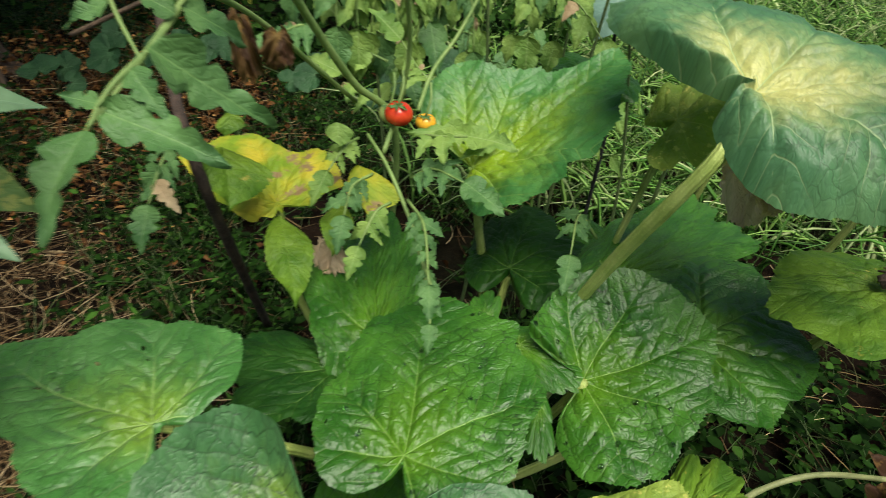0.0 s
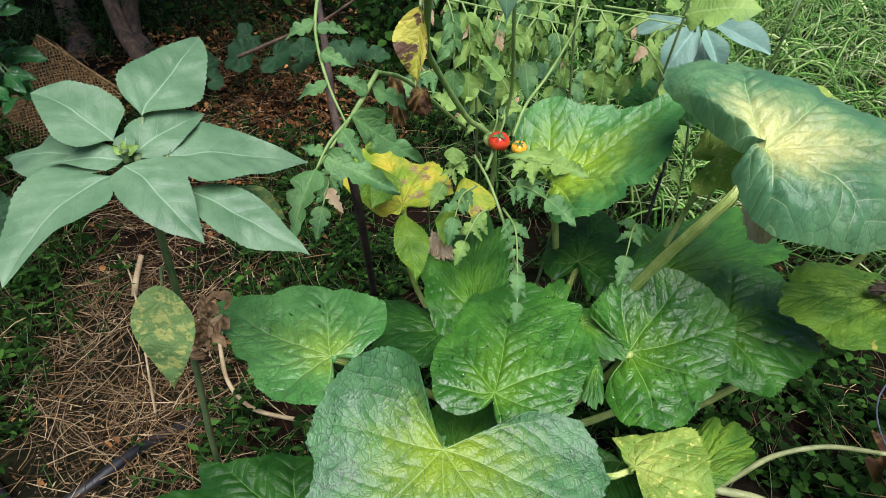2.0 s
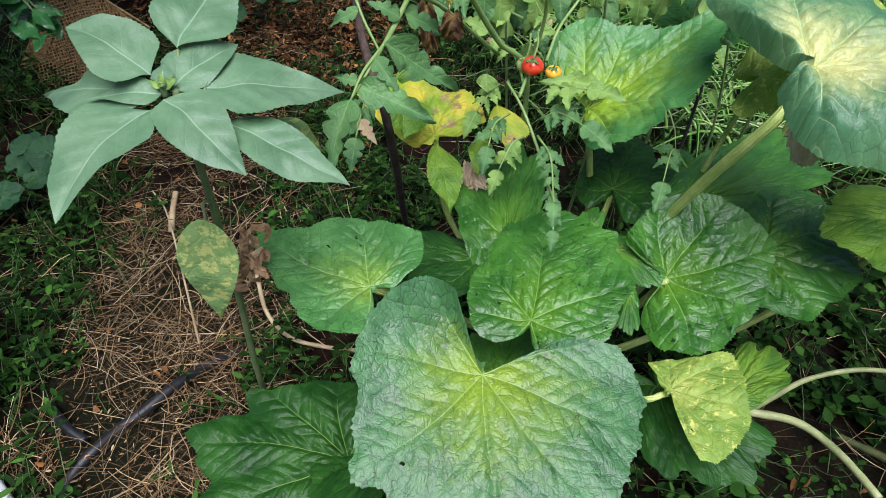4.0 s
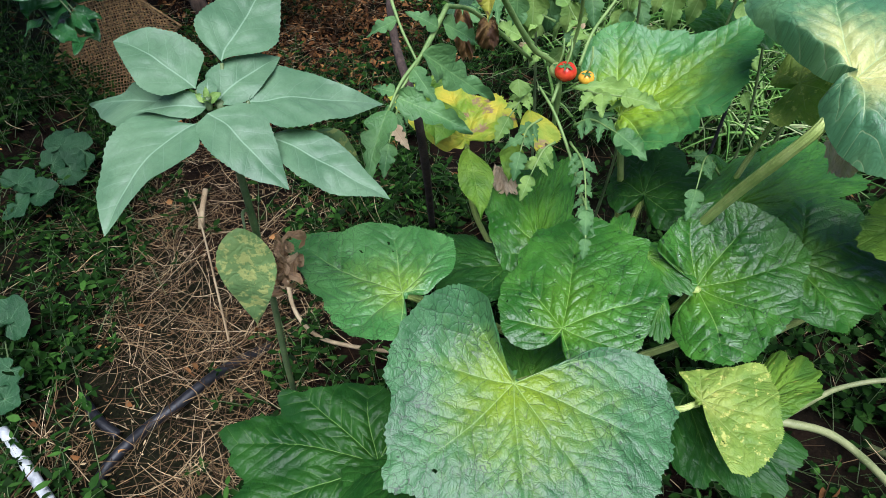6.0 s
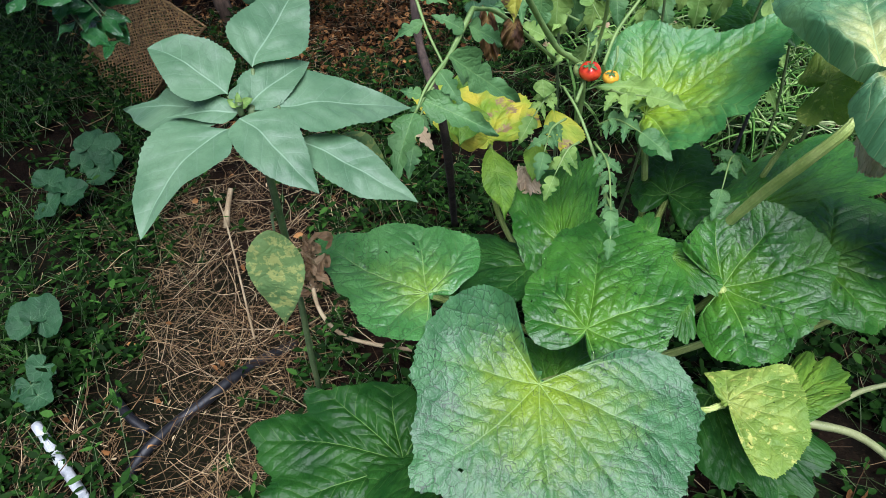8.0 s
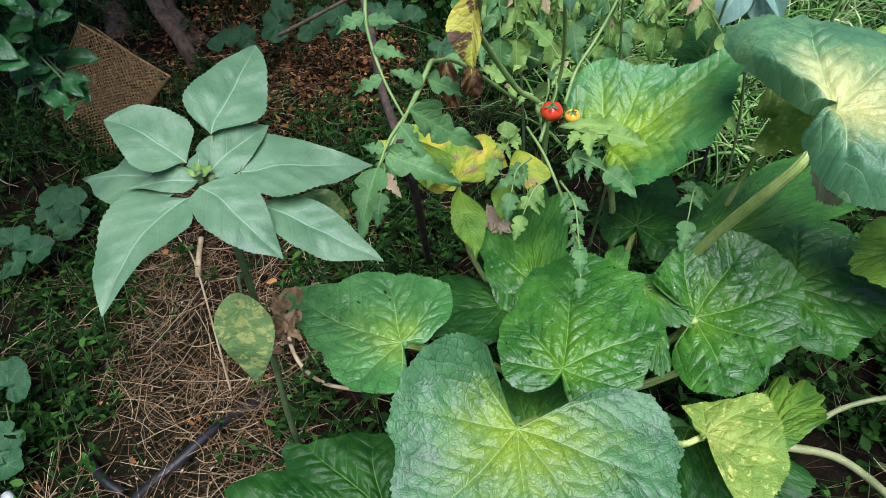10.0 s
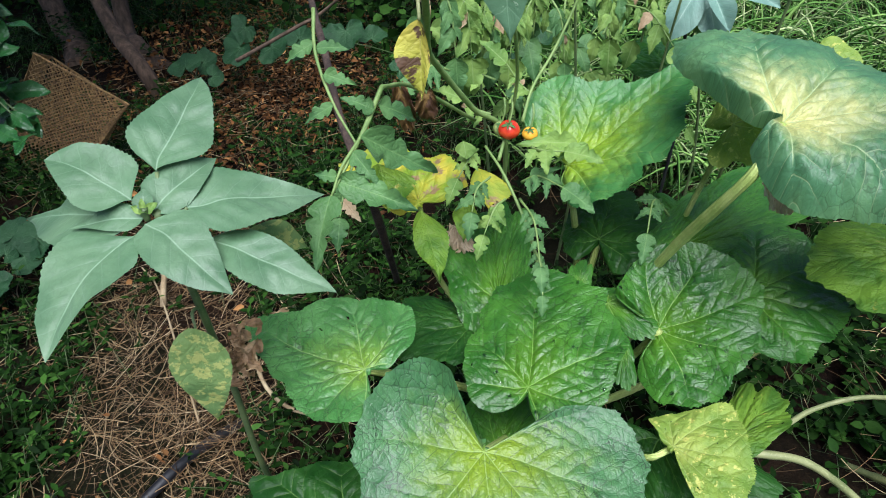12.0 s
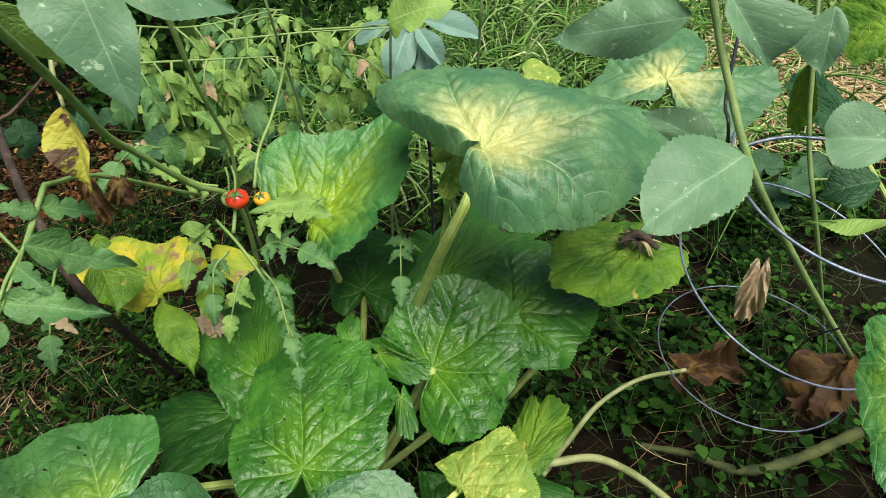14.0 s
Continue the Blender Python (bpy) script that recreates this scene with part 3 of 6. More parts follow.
def lobed(name, base, tip, up, rim, material, parent, label="", seed=1, lift=(), hollow=1.8, curl=0.03, wave=0.02, teeth=0.015, dome=0.0, rings=44, spokes=300, holes=0, pucker=1.0):
    """A squash blade from the reach of its lobes and bays: rim holds (angle from the tip, metres), lift the height of the rim over the blade's plane."""
    rs = random.Random(seed)
    o, n = np.array(base, dtype=float), unit(np.array(up, dtype=float))
    a = np.array(tip, dtype=float) - o
    a = unit(a - np.dot(a, n) * n)
    b = np.cross(a, n)
    keys = sorted(rim)
    first, last = keys[0][0], keys[-1][0]
    gap = first + 360 - last
    ka = [last - 360, first - min(4, 0.3 * gap)] + [k[0] for k in keys] + [last + min(4, 0.3 * gap), first + 360]
    kr = [keys[-1][1], 0.012] + [k[1] for k in keys] + [0.012, keys[0][1]]
    th = np.linspace(first - 0.5 * gap, last + 0.5 * gap, 1400)
    r = np.interp(th, ka, kr)
    r = np.where((th < first - min(4, 0.3 * gap)) | (th > last + min(4, 0.3 * gap)), 0.012, r)
    soft = np.exp(-np.linspace(-2, 2, 25) ** 2)
    r = np.convolve(np.pad(r, 12, mode="edge"), soft / soft.sum(), mode="valid")
    x, y = r * np.sin(np.radians(th)), r * np.cos(np.radians(th))
    run = np.concatenate([[0], np.cumsum(np.hypot(np.diff(x), np.diff(y)))])
    at = np.linspace(0, run[-1], spokes)
    th, r = np.interp(at, run, th), np.interp(at, run, r)
    size = float(np.mean([k[1] for k in keys]))
    ph = [rs.uniform(0, 6.28) for _ in range(6)]
    rad = np.radians(th)
    # scallops and fine teeth along the edge
    r = r * (1 + 0.014 * np.sin(at / 0.017 + ph[0] + 2 * np.sin(at / 0.06)) + 0.009 * np.sin(at / 0.009 + ph[1] + 2 * np.sin(at / 0.04)))
    saw = np.array([rs.uniform(0.0, 0.5) if j % 2 else rs.uniform(0.0, 0.2) for j in range(spokes)])
    edge = teeth * (saw * 4 - 1) * np.minimum(1, r / 0.05)
    if lift:
        la, lz = zip(*sorted(lift))
        high = np.interp(th, la, lz)
    else:
        high = np.zeros(spokes)
    veins = np.array([0.0] + [f * first for f in (0.3, 0.6, 0.93)] + [f * last for f in (0.3, 0.6, 0.93)])
    rr = np.linspace(0, 1, rings + 1)[:, None] ** 0.9
    bent = th[None, :] + 4 * np.sin(rr * 3.5 + ph[1] + rad[None, :] * 2.3)
    diff = np.radians(np.abs(bent[:, :, None] - veins).min(axis=2))
    reach = rr * r[None, :] * (1 + edge[None, :] * rr**9)
    lx, ly = reach * np.sin(rad), reach * np.cos(rad)
    along, off = reach * np.cos(diff), reach * np.sin(diff)
    cell = ((along - 0.95 * off) / 0.03) % 1.0 - 0.5
    fine = min(1.0, 5 * size)
    z = high[None, :] * rr**hollow - curl * size * rr**3 + dome * size * (1 - rr**2) * rr * 2.6
    z += size * wave * (rr**2 * np.sin(rad * 3 + ph[4]) + 0.6 * rr**3 * np.sin(rad * 8 + ph[5]))
    z += pucker * fine * 0.006 * (1 - np.exp(-((off / 0.012) ** 2))) * (1 - 0.75 * rr)
    z += pucker * fine * 0.0075 * np.sqrt(np.abs(2 * cell)) * np.minimum(1, off / 0.008) * np.exp(-((off / 0.045) ** 2)) * (1 - rr**3)
    lump = np.array([0.009 * ripple((p, q), 13, seed) + 0.004 * ripple((p, q), 38, seed) + 0.0008 * ripple((p, q), 90, seed) for p, q in zip(lx.ravel(), ly.ravel())]).reshape(lx.shape)
    z += pucker * fine * lump * np.minimum(1, rr * 4)
    verts = o + lx[:, :, None] * b + ly[:, :, None] * a + z[:, :, None] * n
    vn = np.stack([along, off, np.broadcast_to(rr, along.shape)], axis=2)
    local = np.stack([lx, ly, np.full(lx.shape, seed * 0.37)], axis=2)
    faces = [(i * spokes + j, i * spokes + j + 1, (i + 1) * spokes + j + 1, (i + 1) * spokes + j) for i in range(rings) for j in range(spokes - 1)]
    if holes:
        gone = set()
        for _ in range(holes):
            i, j = rs.randrange(rings // 3, rings - 6), rs.randrange(12, spokes - 12)
            gone |= {(i + p, j + q) for p in range(rs.choice((1, 2))) for q in range(rs.choice((1, 2, 2)))}
        faces = [f for k, f in enumerate(faces) if divmod(k, spokes - 1) not in gone]
    ob = mesh_object(name, verts.reshape(-1, 3), faces, material, attrs={"vn": vn.reshape(-1, 3), "local": local.reshape(-1, 3)})
    return attach(ob, parent, label) if parent else ob


def width_heart(y):
    if y <= 0 or y >= 1:
        return 0.0
    if y < 0.36:
        return (1 - ((0.36 - y) / 0.36) ** 2.2) ** 0.7
    u = (y - 0.36) / 0.64
    return (1 - u**1.4) * (1 - 0.1 * u) * (1 - 0.4 * max(0.0, u - 0.7) / 0.3)


def width_oval(y):
    """A broad blunt blade."""
    return max(0.0, math.sin(math.pi * min(1, max(0, y)) ** 0.85)) ** 0.6


def width_lance(y):
    return max(0.0, math.sin(math.pi * min(1, max(0, y)) ** 0.8)) ** 0.9


def width_tomato(y):
    lob = 0.42 + 0.58 * abs(math.sin(math.pi * (y * 3.1 + 0.1))) ** 0.7
    return max(0.0, math.sin(math.pi * min(1, max(0, y)) ** 0.62)) ** 0.95 * lob


def width_point(y):
    """A narrow pointed leaflet with a few shallow teeth."""
    lob = 1 - 0.28 * max(0.0, 1 - abs(y - 0.42) / 0.06) - 0.25 * max(0.0, 1 - abs(y - 0.66) / 0.05)
    return max(0.0, math.sin(math.pi * min(1, max(0, y)) ** 0.68)) ** 0.9 * lob * (1 - 0.35 * y)


def width_lobed(y):
    """Deeply cut edges, as on grown tomato leaves."""
    lob = 1 - 0.5 * max(0.0, 1 - abs(y - 0.36) / 0.07) - 0.42 * max(0.0, 1 - abs(y - 0.6) / 0.06) - 0.3 * max(0.0, 1 - abs(y - 0.78) / 0.05)
    return max(0.0, math.sin(math.pi * min(1, max(0, y)) ** 0.62)) ** 0.85 * lob * (1 - 0.25 * y)


def pinnate_data(base, tip, left, right, outline, mid, rows, cols, seed, bow, wave, teeth):
    rs = random.Random(seed)
    o, ahead, across, fold, normal = frame_of(base, tip, left, right, mid)
    length = float(np.linalg.norm(ahead))
    half = float(np.linalg.norm(across))
    ph = [rs.uniform(0, 6.28) for _ in range(4)]
    skew = rs.uniform(-0.05, 0.05)
    verts, vn, local = [], [], []
    for i in range(rows + 1):
        y = i / rows
        tooth = teeth * (1 if i % 2 else -1)
        both = [outline(y) * (1 + tooth) + 0.004, outline(min(1.0, y * (1.0 + skew) + 0.4 * skew * (1 - y))) * (1 - tooth) + 0.004]
        for j in range(cols + 1):
            q = 2 * j / cols - 1
            x = q * (both[0] if q < 0 else both[1])
            lx, ly = x * half, y * length
            z = bow * length * 4 * y * (1 - y) - 0.06 * length * y**3
            z += wave * length * abs(q) ** 2 * math.sin(y * 9 + ph[0] + (1.2 if q > 0 else 0))
            z += 0.05 * half * (1 - math.exp(-(lx / 0.008) ** 2))
            z += 0.004 * ripple((lx, ly), 26, seed) * min(1, length * 6)
            verts.append(o + y * ahead + x * across + (math.sqrt(x * x + 0.01) - 0.1) * fold + z * normal)
            vn.append((ly, abs(lx), y))
            local.append((lx, ly, seed * 0.37))
    n = cols + 1
    faces = [(i * n + j, i * n + j + 1, (i + 1) * n + j + 1, (i + 1) * n + j) for i in range(rows) for j in range(cols)]
    return verts, faces, vn, local


def pinnate(name, base, tip, left, right, material, parent, label="", outline=width_heart, mid=0.33, rows=36, cols=18, seed=1, bow=0.04, wave=0.015, teeth=0.012):
    """A simple blade with one midrib: sunflower, shrub and tomato leaves."""
    v, f, vn, local = pinnate_data(base, tip, left, right, outline, mid, rows, cols, seed, bow, wave, teeth)
    ob = mesh_object(name, v, f, material, attrs={"vn": vn, "local": local})
    return attach(ob, parent, label) if parent else ob


def fast_mesh(name, verts, quads, tris, material, smooth=True):
    """One mesh from arrays of corners."""
    verts = np.asarray(verts, dtype=np.float32).reshape(-1, 3)
    quads = np.asarray(quads, dtype=np.int32).reshape(-1, 4)
    tris = np.asarray(tris, dtype=np.int32).reshape(-1, 3)
    me = bpy.data.meshes.new(name)
    me.vertices.add(len(verts))
    me.vertices.foreach_set("co", verts.ravel())
    loops = np.concatenate([quads.ravel(), tris.ravel()])
    me.loops.add(len(loops))
    me.loops.foreach_set("vertex_index", loops)
    me.polygons.add(len(quads) + len(tris))
    me.polygons.foreach_set("loop_start", np.concatenate([np.arange(len(quads)) * 4, len(quads) * 4 + np.arange(len(tris)) * 3]).astype(np.int32))
    me.materials.append(material)
    me.update(calc_edges=True)
    me.validate()
    if smooth:
        me.polygons.foreach_set("use_smooth", np.ones(len(me.polygons), dtype=bool))
    return new(name, me)


def unit(v):
    return v / (np.linalg.norm(v, axis=-1, keepdims=True) + 1e-9)


def leaf_cloud(name, pos, way, up, length, width, material, fold=0.25, droop=0.12):
    """Many small folded leaves in one mesh: base, way and up for each."""
    way = unit(way)
    side = unit(np.cross(way, up))
    up = np.cross(side, way)
    L, W = length[:, None], width[:, None]
    pts = []
    for a, w in ((0.0, 0.0), (0.28, 0.85), (0.62, 0.8), (1.0, 0.0), (0.62, -0.8), (0.28, -0.85), (0.28, 0.0), (0.62, 0.0)):
        pts.append(pos + a * L * way + w * W * side + (fold * abs(w) * W - droop * a * a * L) * up)
    v = np.stack(pts, axis=1).reshape(-1, 3)
    k = (np.arange(len(pos)) * 8)[:, None]
    quads = np.concatenate([k + np.array([1, 2, 7, 6]), k + np.array([6, 7, 4, 5])])
    tris = np.concatenate([k + np.array([0, 1, 6]), k + np.array([2, 3, 7]), k + np.array([7, 3, 4]), k + np.array([6, 5, 0])])
    return fast_mesh(name, v, quads, tris, material)


def strands(name, lines, radius, material, sides=3, flat=1.0):
    """Many thin stalks in one mesh: lines is (count, sections, 3), radius (count, sections)."""
    n, s, _ = lines.shape
    tan = unit(np.gradient(lines, axis=1))
    ref = unit(np.random.default_rng(5).normal(size=(n, 1, 3)))
    u = unit(np.cross(tan, ref))
    w = np.cross(tan, u) * flat
    ang = np.arange(sides) * 2 * math.pi / sides
    ring = lines[:, :, None, :] + radius[:, :, None, None] * (np.cos(ang)[:, None] * u[:, :, None, :] + np.sin(ang)[:, None] * w[:, :, None, :])
    idx = np.arange(n * s * sides).reshape(n, s, sides)
    a, b = idx[:, :-1], idx[:, 1:]
    quads = np.stack([a, np.roll(a, -1, axis=2), np.roll(b, -1, axis=2), b], axis=-1).reshape(-1, 4)
    return fast_mesh(name, ring.reshape(-1, 3), quads, [], material)


def leaf_matrix(base, tip, up, scale_x=1.0, unit_length=1.0):
    """The pose that lays a leaf built along +y from the base to the tip."""
    base, tip = Vector(base), Vector(tip)
    y = tip - base
    k = y.length / unit_length
    y.normalize()
    x = y.cross(Vector(up)).normalized()
    z = x.cross(y)
    return Matrix.Translation(base) @ Matrix((x, y, z)).transposed().to_4x4() @ Matrix.Diagonal((k * scale_x, k, k, 1))


LEAFLETS = {}


def leaflet_mesh(mat, variant, outline, length, half):
    key = (mat, variant, outline)
    if key not in LEAFLETS:
        v, f, vn, local = pinnate_data((0, 0, 0), (0, length, 0), (-half, length * 0.4, 0.2 * half), (half, length * 0.4, 0.2 * half), outline, 0.4, 30, 8, 50 + variant, 0.06 - 0.04 * variant, 0.05 + 0.02 * variant, 0.02)
        ob = mesh_object("leaflet", v, f, M[mat], attrs={"vn": vn, "local": local})
        LEAFLETS[key] = ob.data
        bpy.data.objects.remove(ob)
    return LEAFLETS[key]


def leaflet(name, base, tip, up, mat, parent, variant=0, wide=1.0, outline=width_tomato, length=0.09, half=0.026, label=""):
    """One leaf of a shared shape, laid from base to tip."""
    ob = new(name, leaflet_mesh(mat, variant, outline, length, half))
    attach(ob, parent, label)
    ob.matrix_basis = leaf_matrix(base, tip, up, wide, length)
    return ob


# ---- ground ----
def ground_height(x, y):
    return 0.03 * noise.noise(Vector((x * 1.1, y * 1.1, 3.0))) + 0.012 * noise.noise(Vector((x * 6, y * 6, 8.0)))


def ground():
    n = 150
    c = np.sinh(np.linspace(-5.6, 5.6, n)) * 0.42
    xs, ys = c - 0.2, c + 1.4
    verts = [(x, y, ground_height(x, y) - 0.02) for y in ys for x in xs]
    faces = [(j * n + i, j * n + i + 1, (j + 1) * n + i + 1, (j + 1) * n + i) for j in range(n - 1) for i in range(n - 1)]
    tagged(mesh_object("ground", verts, faces, M["soil"]), "dark brown garden soil with mulch and moss, darkened for shade between plants", "ground", kind="structure")


ground()

# ---- squash plant ----
squash = thing("squash_plant", (0.25, 0.95, 0.0), "large squash plant with broad green and yellowing leaves on thick stalks", "plant")


def squash_leaf(base, tip, left, right, mat, label="", **kw):
    return palmate("leaf", base, tip, left, right, M[mat], squash, label, **kw)


def squash_blade(base, tip, up, rim, mat, label="", **kw):
    return lobed("leaf", base, tip, up, rim, M[mat], squash, label, **kw)


def petiole(points, r0=0.011, r1=0.008, label="", mat="petiole"):
    return tube("petiole", points, r0, r1, M[mat], squash, label, sides=10, n=20)


CROWN = (0.2, 1.0, 0.06)

# front leaf, greyish green with a yellowing heart
squash_blade((0.085, 0.513, 0.640), (0.182, 0.238, 0.624), (0.02, -0.05, 1.00), [(-118, 0.052), (-115, 0.10), (-112, 0.166), (-102, 0.240), (-88, 0.277), (-68, 0.279), (-51, 0.286), (-17, 0.285), (0, 0.292), (30, 0.276), (40, 0.247), (50, 0.280), (64, 0.236), (81, 0.214), (90, 0.226), (113, 0.202), (130, 0.181), (144, 0.156), (152, 0.111), (156, 0.04)], "bluish", "blue-green squash leaf with a yellowing heart", seed=1, lift=[(-118, 0.0), (-112, 0.04), (-102, 0.03), (-88, 0.01), (-51, -0.02), (0, -0.06), (30, -0.04), (64, 0.0), (90, 0.05), (130, 0.12), (152, 0.13), (156, 0.03)], holes=1, pucker=0.55)
petiole([CROWN, (0.12, 0.75, 0.35), (0.082, 0.529, 0.612)])
# glossy middle leaf
middle = squash_blade((0.133, 0.686, 0.612), (0.121, 0.992, 0.632), (-0.10, -0.07, 0.99), [(-164, 0.03), (-150, 0.06), (-135, 0.088), (-116, 0.110), (-93, 0.124), (-71, 0.145), (-50, 0.174), (-41, 0.189), (-33, 0.234), (-21, 0.269), (-4, 0.304), (7, 0.305), (17, 0.282), (27, 0.287), (34, 0.241), (44, 0.234), (55, 0.220), (72, 0.170), (93, 0.151), (109, 0.130), (140, 0.112), (156, 0.095), (165, 0.055), (172, 0.025)], "green", "glossy dark green squash leaf with rain drops", seed=2, lift=[(-164, 0.0), (-90, 0.015), (-33, 0.0), (20, 0.02), (90, 0.02), (165, 0.0)], holes=1, curl=0.05)
petiole([CROWN, (0.2, 0.85, 0.35), (0.136, 0.703, 0.607)])
# leaf beside it
cupped = squash_blade((0.376, 0.945, 0.559), (0.566, 1.017, 0.638), (-0.23, -0.38, 0.90), [(-133, 0.021), (-131, 0.059), (-127, 0.102), (-120, 0.105), (-95, 0.129), (-78, 0.164), (-60, 0.182), (-44, 0.197), (-26, 0.206), (-13, 0.228), (-2, 0.228), (16, 0.202), (31, 0.203), (44, 0.186), (58, 0.186), (76, 0.196), (96, 0.181), (108, 0.173), (118, 0.146), (133, 0.108), (142, 0.064), (144, 0.031)], "green", "green squash leaf, cupped, with a pale edge", seed=3, lift=[(-133, 0.03), (-127, 0.06), (-120, 0.09), (-78, 0.06), (-26, 0.06), (-13, 0.03), (58, 0.03), (96, 0.04), (118, 0.02), (144, 0.0)], hollow=1.3)
petiole([CROWN, (0.33, 1.0, 0.35), (0.377, 0.936, 0.564)])
# leaf towards the sunflower
squash_blade((-0.158, 0.592, 0.690), (-0.391, 0.629, 0.666), (-0.10, 0.00, 0.99), [(-134, 0.03), (-128, 0.065), (-119, 0.113), (-98, 0.133), (-78, 0.136), (-55, 0.139), (-35, 0.15), (-16, 0.2), (-7, 0.245), (0, 0.272), (7, 0.262), (22, 0.205), (40, 0.192), (62, 0.167), (85, 0.162), (99, 0.153), (117, 0.123), (131, 0.093), (143, 0.06), (160, 0.04)], "ageing_green", "green squash leaf with small holes", seed=4, lift=[(-134, 0.0), (-98, 0.02), (99, 0.02), (160, 0.0)], holes=6)
petiole([CROWN, (0.0, 0.8, 0.4), (-0.160, 0.597, 0.683)])
# upright leaf behind the tomato fruit
squash_blade((0.120, 1.215, 0.763), (0.370, 1.374, 0.902), (-0.29, -0.33, 0.90), [(-116, 0.038), (-112, 0.096), (-103, 0.138), (-95, 0.166), (-82, 0.191), (-69, 0.210), (-54, 0.203), (-42, 0.193), (-24, 0.228), (-21, 0.218), (-13, 0.261), (-7, 0.342), (6, 0.321), (14, 0.287), (36, 0.254), (52, 0.229), (55, 0.202), (66, 0.215), (91, 0.167), (108, 0.149), (120, 0.096), (143, 0.041)], "streaked", "upright green squash leaf with a yellow-green heart", seed=5, lift=[(-116, 0.01), (-112, 0.05), (-95, 0.08), (-54, 0.08), (-21, 0.06), (6, 0.08), (66, 0.08), (91, 0.06), (120, 0.02), (143, 0.0)], hollow=1.2, teeth=0.018)
petiole([CROWN, (0.18, 1.25, 0.4), (0.122, 1.222, 0.756)])
# the highest leaf, with a pale heart
squash_blade((0.478, 1.000, 1.060), (0.771, 1.059, 1.086), (-0.04, -0.22, 0.97), [(-160, 0.04), (-138, 0.073), (-134, 0.108), (-131, 0.154), (-129, 0.228), (-124, 0.265), (-114, 0.288), (-102, 0.263), (-76, 0.241), (-54, 0.229), (-31, 0.252), (-17, 0.300), (-4, 0.345), (8, 0.350), (20, 0.310), (36, 0.262), (50, 0.226), (70, 0.178), (91, 0.139), (107, 0.105), (119, 0.09), (150, 0.06)], "pale_heart", "big squash leaf with a pale yellow heart", seed=6, lift=[(-160, -0.01), (-129, -0.02), (-102, 0.0), (-54, 0.0), (0, -0.03), (50, -0.05), (107, -0.045), (150, -0.02)], hollow=3.0, dome=0.12, wave=0.015)
high = np.array((0.478, 1.000, 1.060))
petiole([(0.29, 1.15, 0.3), (0.335, 1.09, 0.55), (0.378, 1.025, 0.746), (0.418, 0.952, 0.914), (0.448, 0.937, 0.998), (0.464, 0.966, 1.03), high], 0.0125, 0.0095, "thick pale green ribbed stalk")
# second-rank leaves; the first has its shade put into a dark colour
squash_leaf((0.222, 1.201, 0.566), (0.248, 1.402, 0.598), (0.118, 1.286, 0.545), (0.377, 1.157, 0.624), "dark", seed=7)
petiole([CROWN, (0.2, 1.15, 0.3), (0.223, 1.209, 0.560)])
squash_leaf((0.413, 1.155, 0.628), (0.720, 1.429, 0.608), (0.552, 1.550, 0.627), (0.584, 1.222, 0.616), "green", seed=8)
petiole([CROWN, (0.4, 1.25, 0.3), (0.415, 1.162, 0.621)])
shaded = squash_blade((0.560, 1.060, 0.600), (0.749, 1.027, 0.626), (-0.15, -0.10, 0.98), [(-150, 0.1), (-123, 0.154), (-111, 0.198), (-96, 0.226), (-78, 0.238), (-63, 0.227), (-40, 0.184), (-15, 0.191), (0, 0.194), (14, 0.186), (32, 0.176), (50, 0.188), (63, 0.172), (75, 0.148), (114, 0.13), (150, 0.11)], "green", seed=9)
petiole([CROWN, (0.45, 1.05, 0.3), (0.561, 1.064, 0.594)])
squash_leaf((0.835, 1.094, 0.758), (0.629, 1.047, 0.731), (0.830, 0.925, 0.757), (0.759, 1.191, 0.759), "olive", "olive green squash leaf with a withered brown heart", seed=10, lobes=0.6)
petiole([(0.6, 1.25, 0.05), (0.75, 1.2, 0.4), (0.838, 1.101, 0.752)])
# pale leaf low down
squash_blade((0.418, 0.675, 0.540), (0.542, 0.663, 0.572), (-0.25, -0.05, 0.97), [(-168, 0.02), (-142, 0.038), (-136, 0.076), (-113, 0.074), (-94, 0.078), (-66, 0.097), (-52, 0.148), (-36, 0.141), (-16, 0.132), (8, 0.142), (26, 0.152), (36, 0.152), (54, 0.158), (61, 0.148), (63, 0.122), (66, 0.070), (70, 0.041)], "pale", "pale yellow-green squash leaf with small holes", seed=11, holes=4, wave=0.06, teeth=0.02)
petiole([CROWN, (0.355, 0.683, 0.467), (0.419, 0.681, 0.518)], 0.008, 0.006)
# leaves low in front, the dark ones with shade put into their colour
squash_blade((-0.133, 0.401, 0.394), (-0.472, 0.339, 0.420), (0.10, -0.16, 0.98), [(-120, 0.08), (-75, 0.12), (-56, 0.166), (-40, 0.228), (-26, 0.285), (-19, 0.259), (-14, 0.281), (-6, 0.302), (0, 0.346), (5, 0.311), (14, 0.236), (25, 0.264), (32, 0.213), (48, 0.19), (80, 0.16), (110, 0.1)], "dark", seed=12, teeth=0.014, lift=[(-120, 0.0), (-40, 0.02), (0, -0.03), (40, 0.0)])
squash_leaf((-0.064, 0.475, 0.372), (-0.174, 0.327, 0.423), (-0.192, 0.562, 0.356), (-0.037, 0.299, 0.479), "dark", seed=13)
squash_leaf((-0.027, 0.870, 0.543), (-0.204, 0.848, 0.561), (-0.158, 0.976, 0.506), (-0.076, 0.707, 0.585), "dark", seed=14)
squash_leaf((0.025, 0.928, 0.579), (-0.055, 1.220, 0.615), (-0.134, 1.000, 0.600), (0.074, 1.125, 0.605), "green", seed=15)
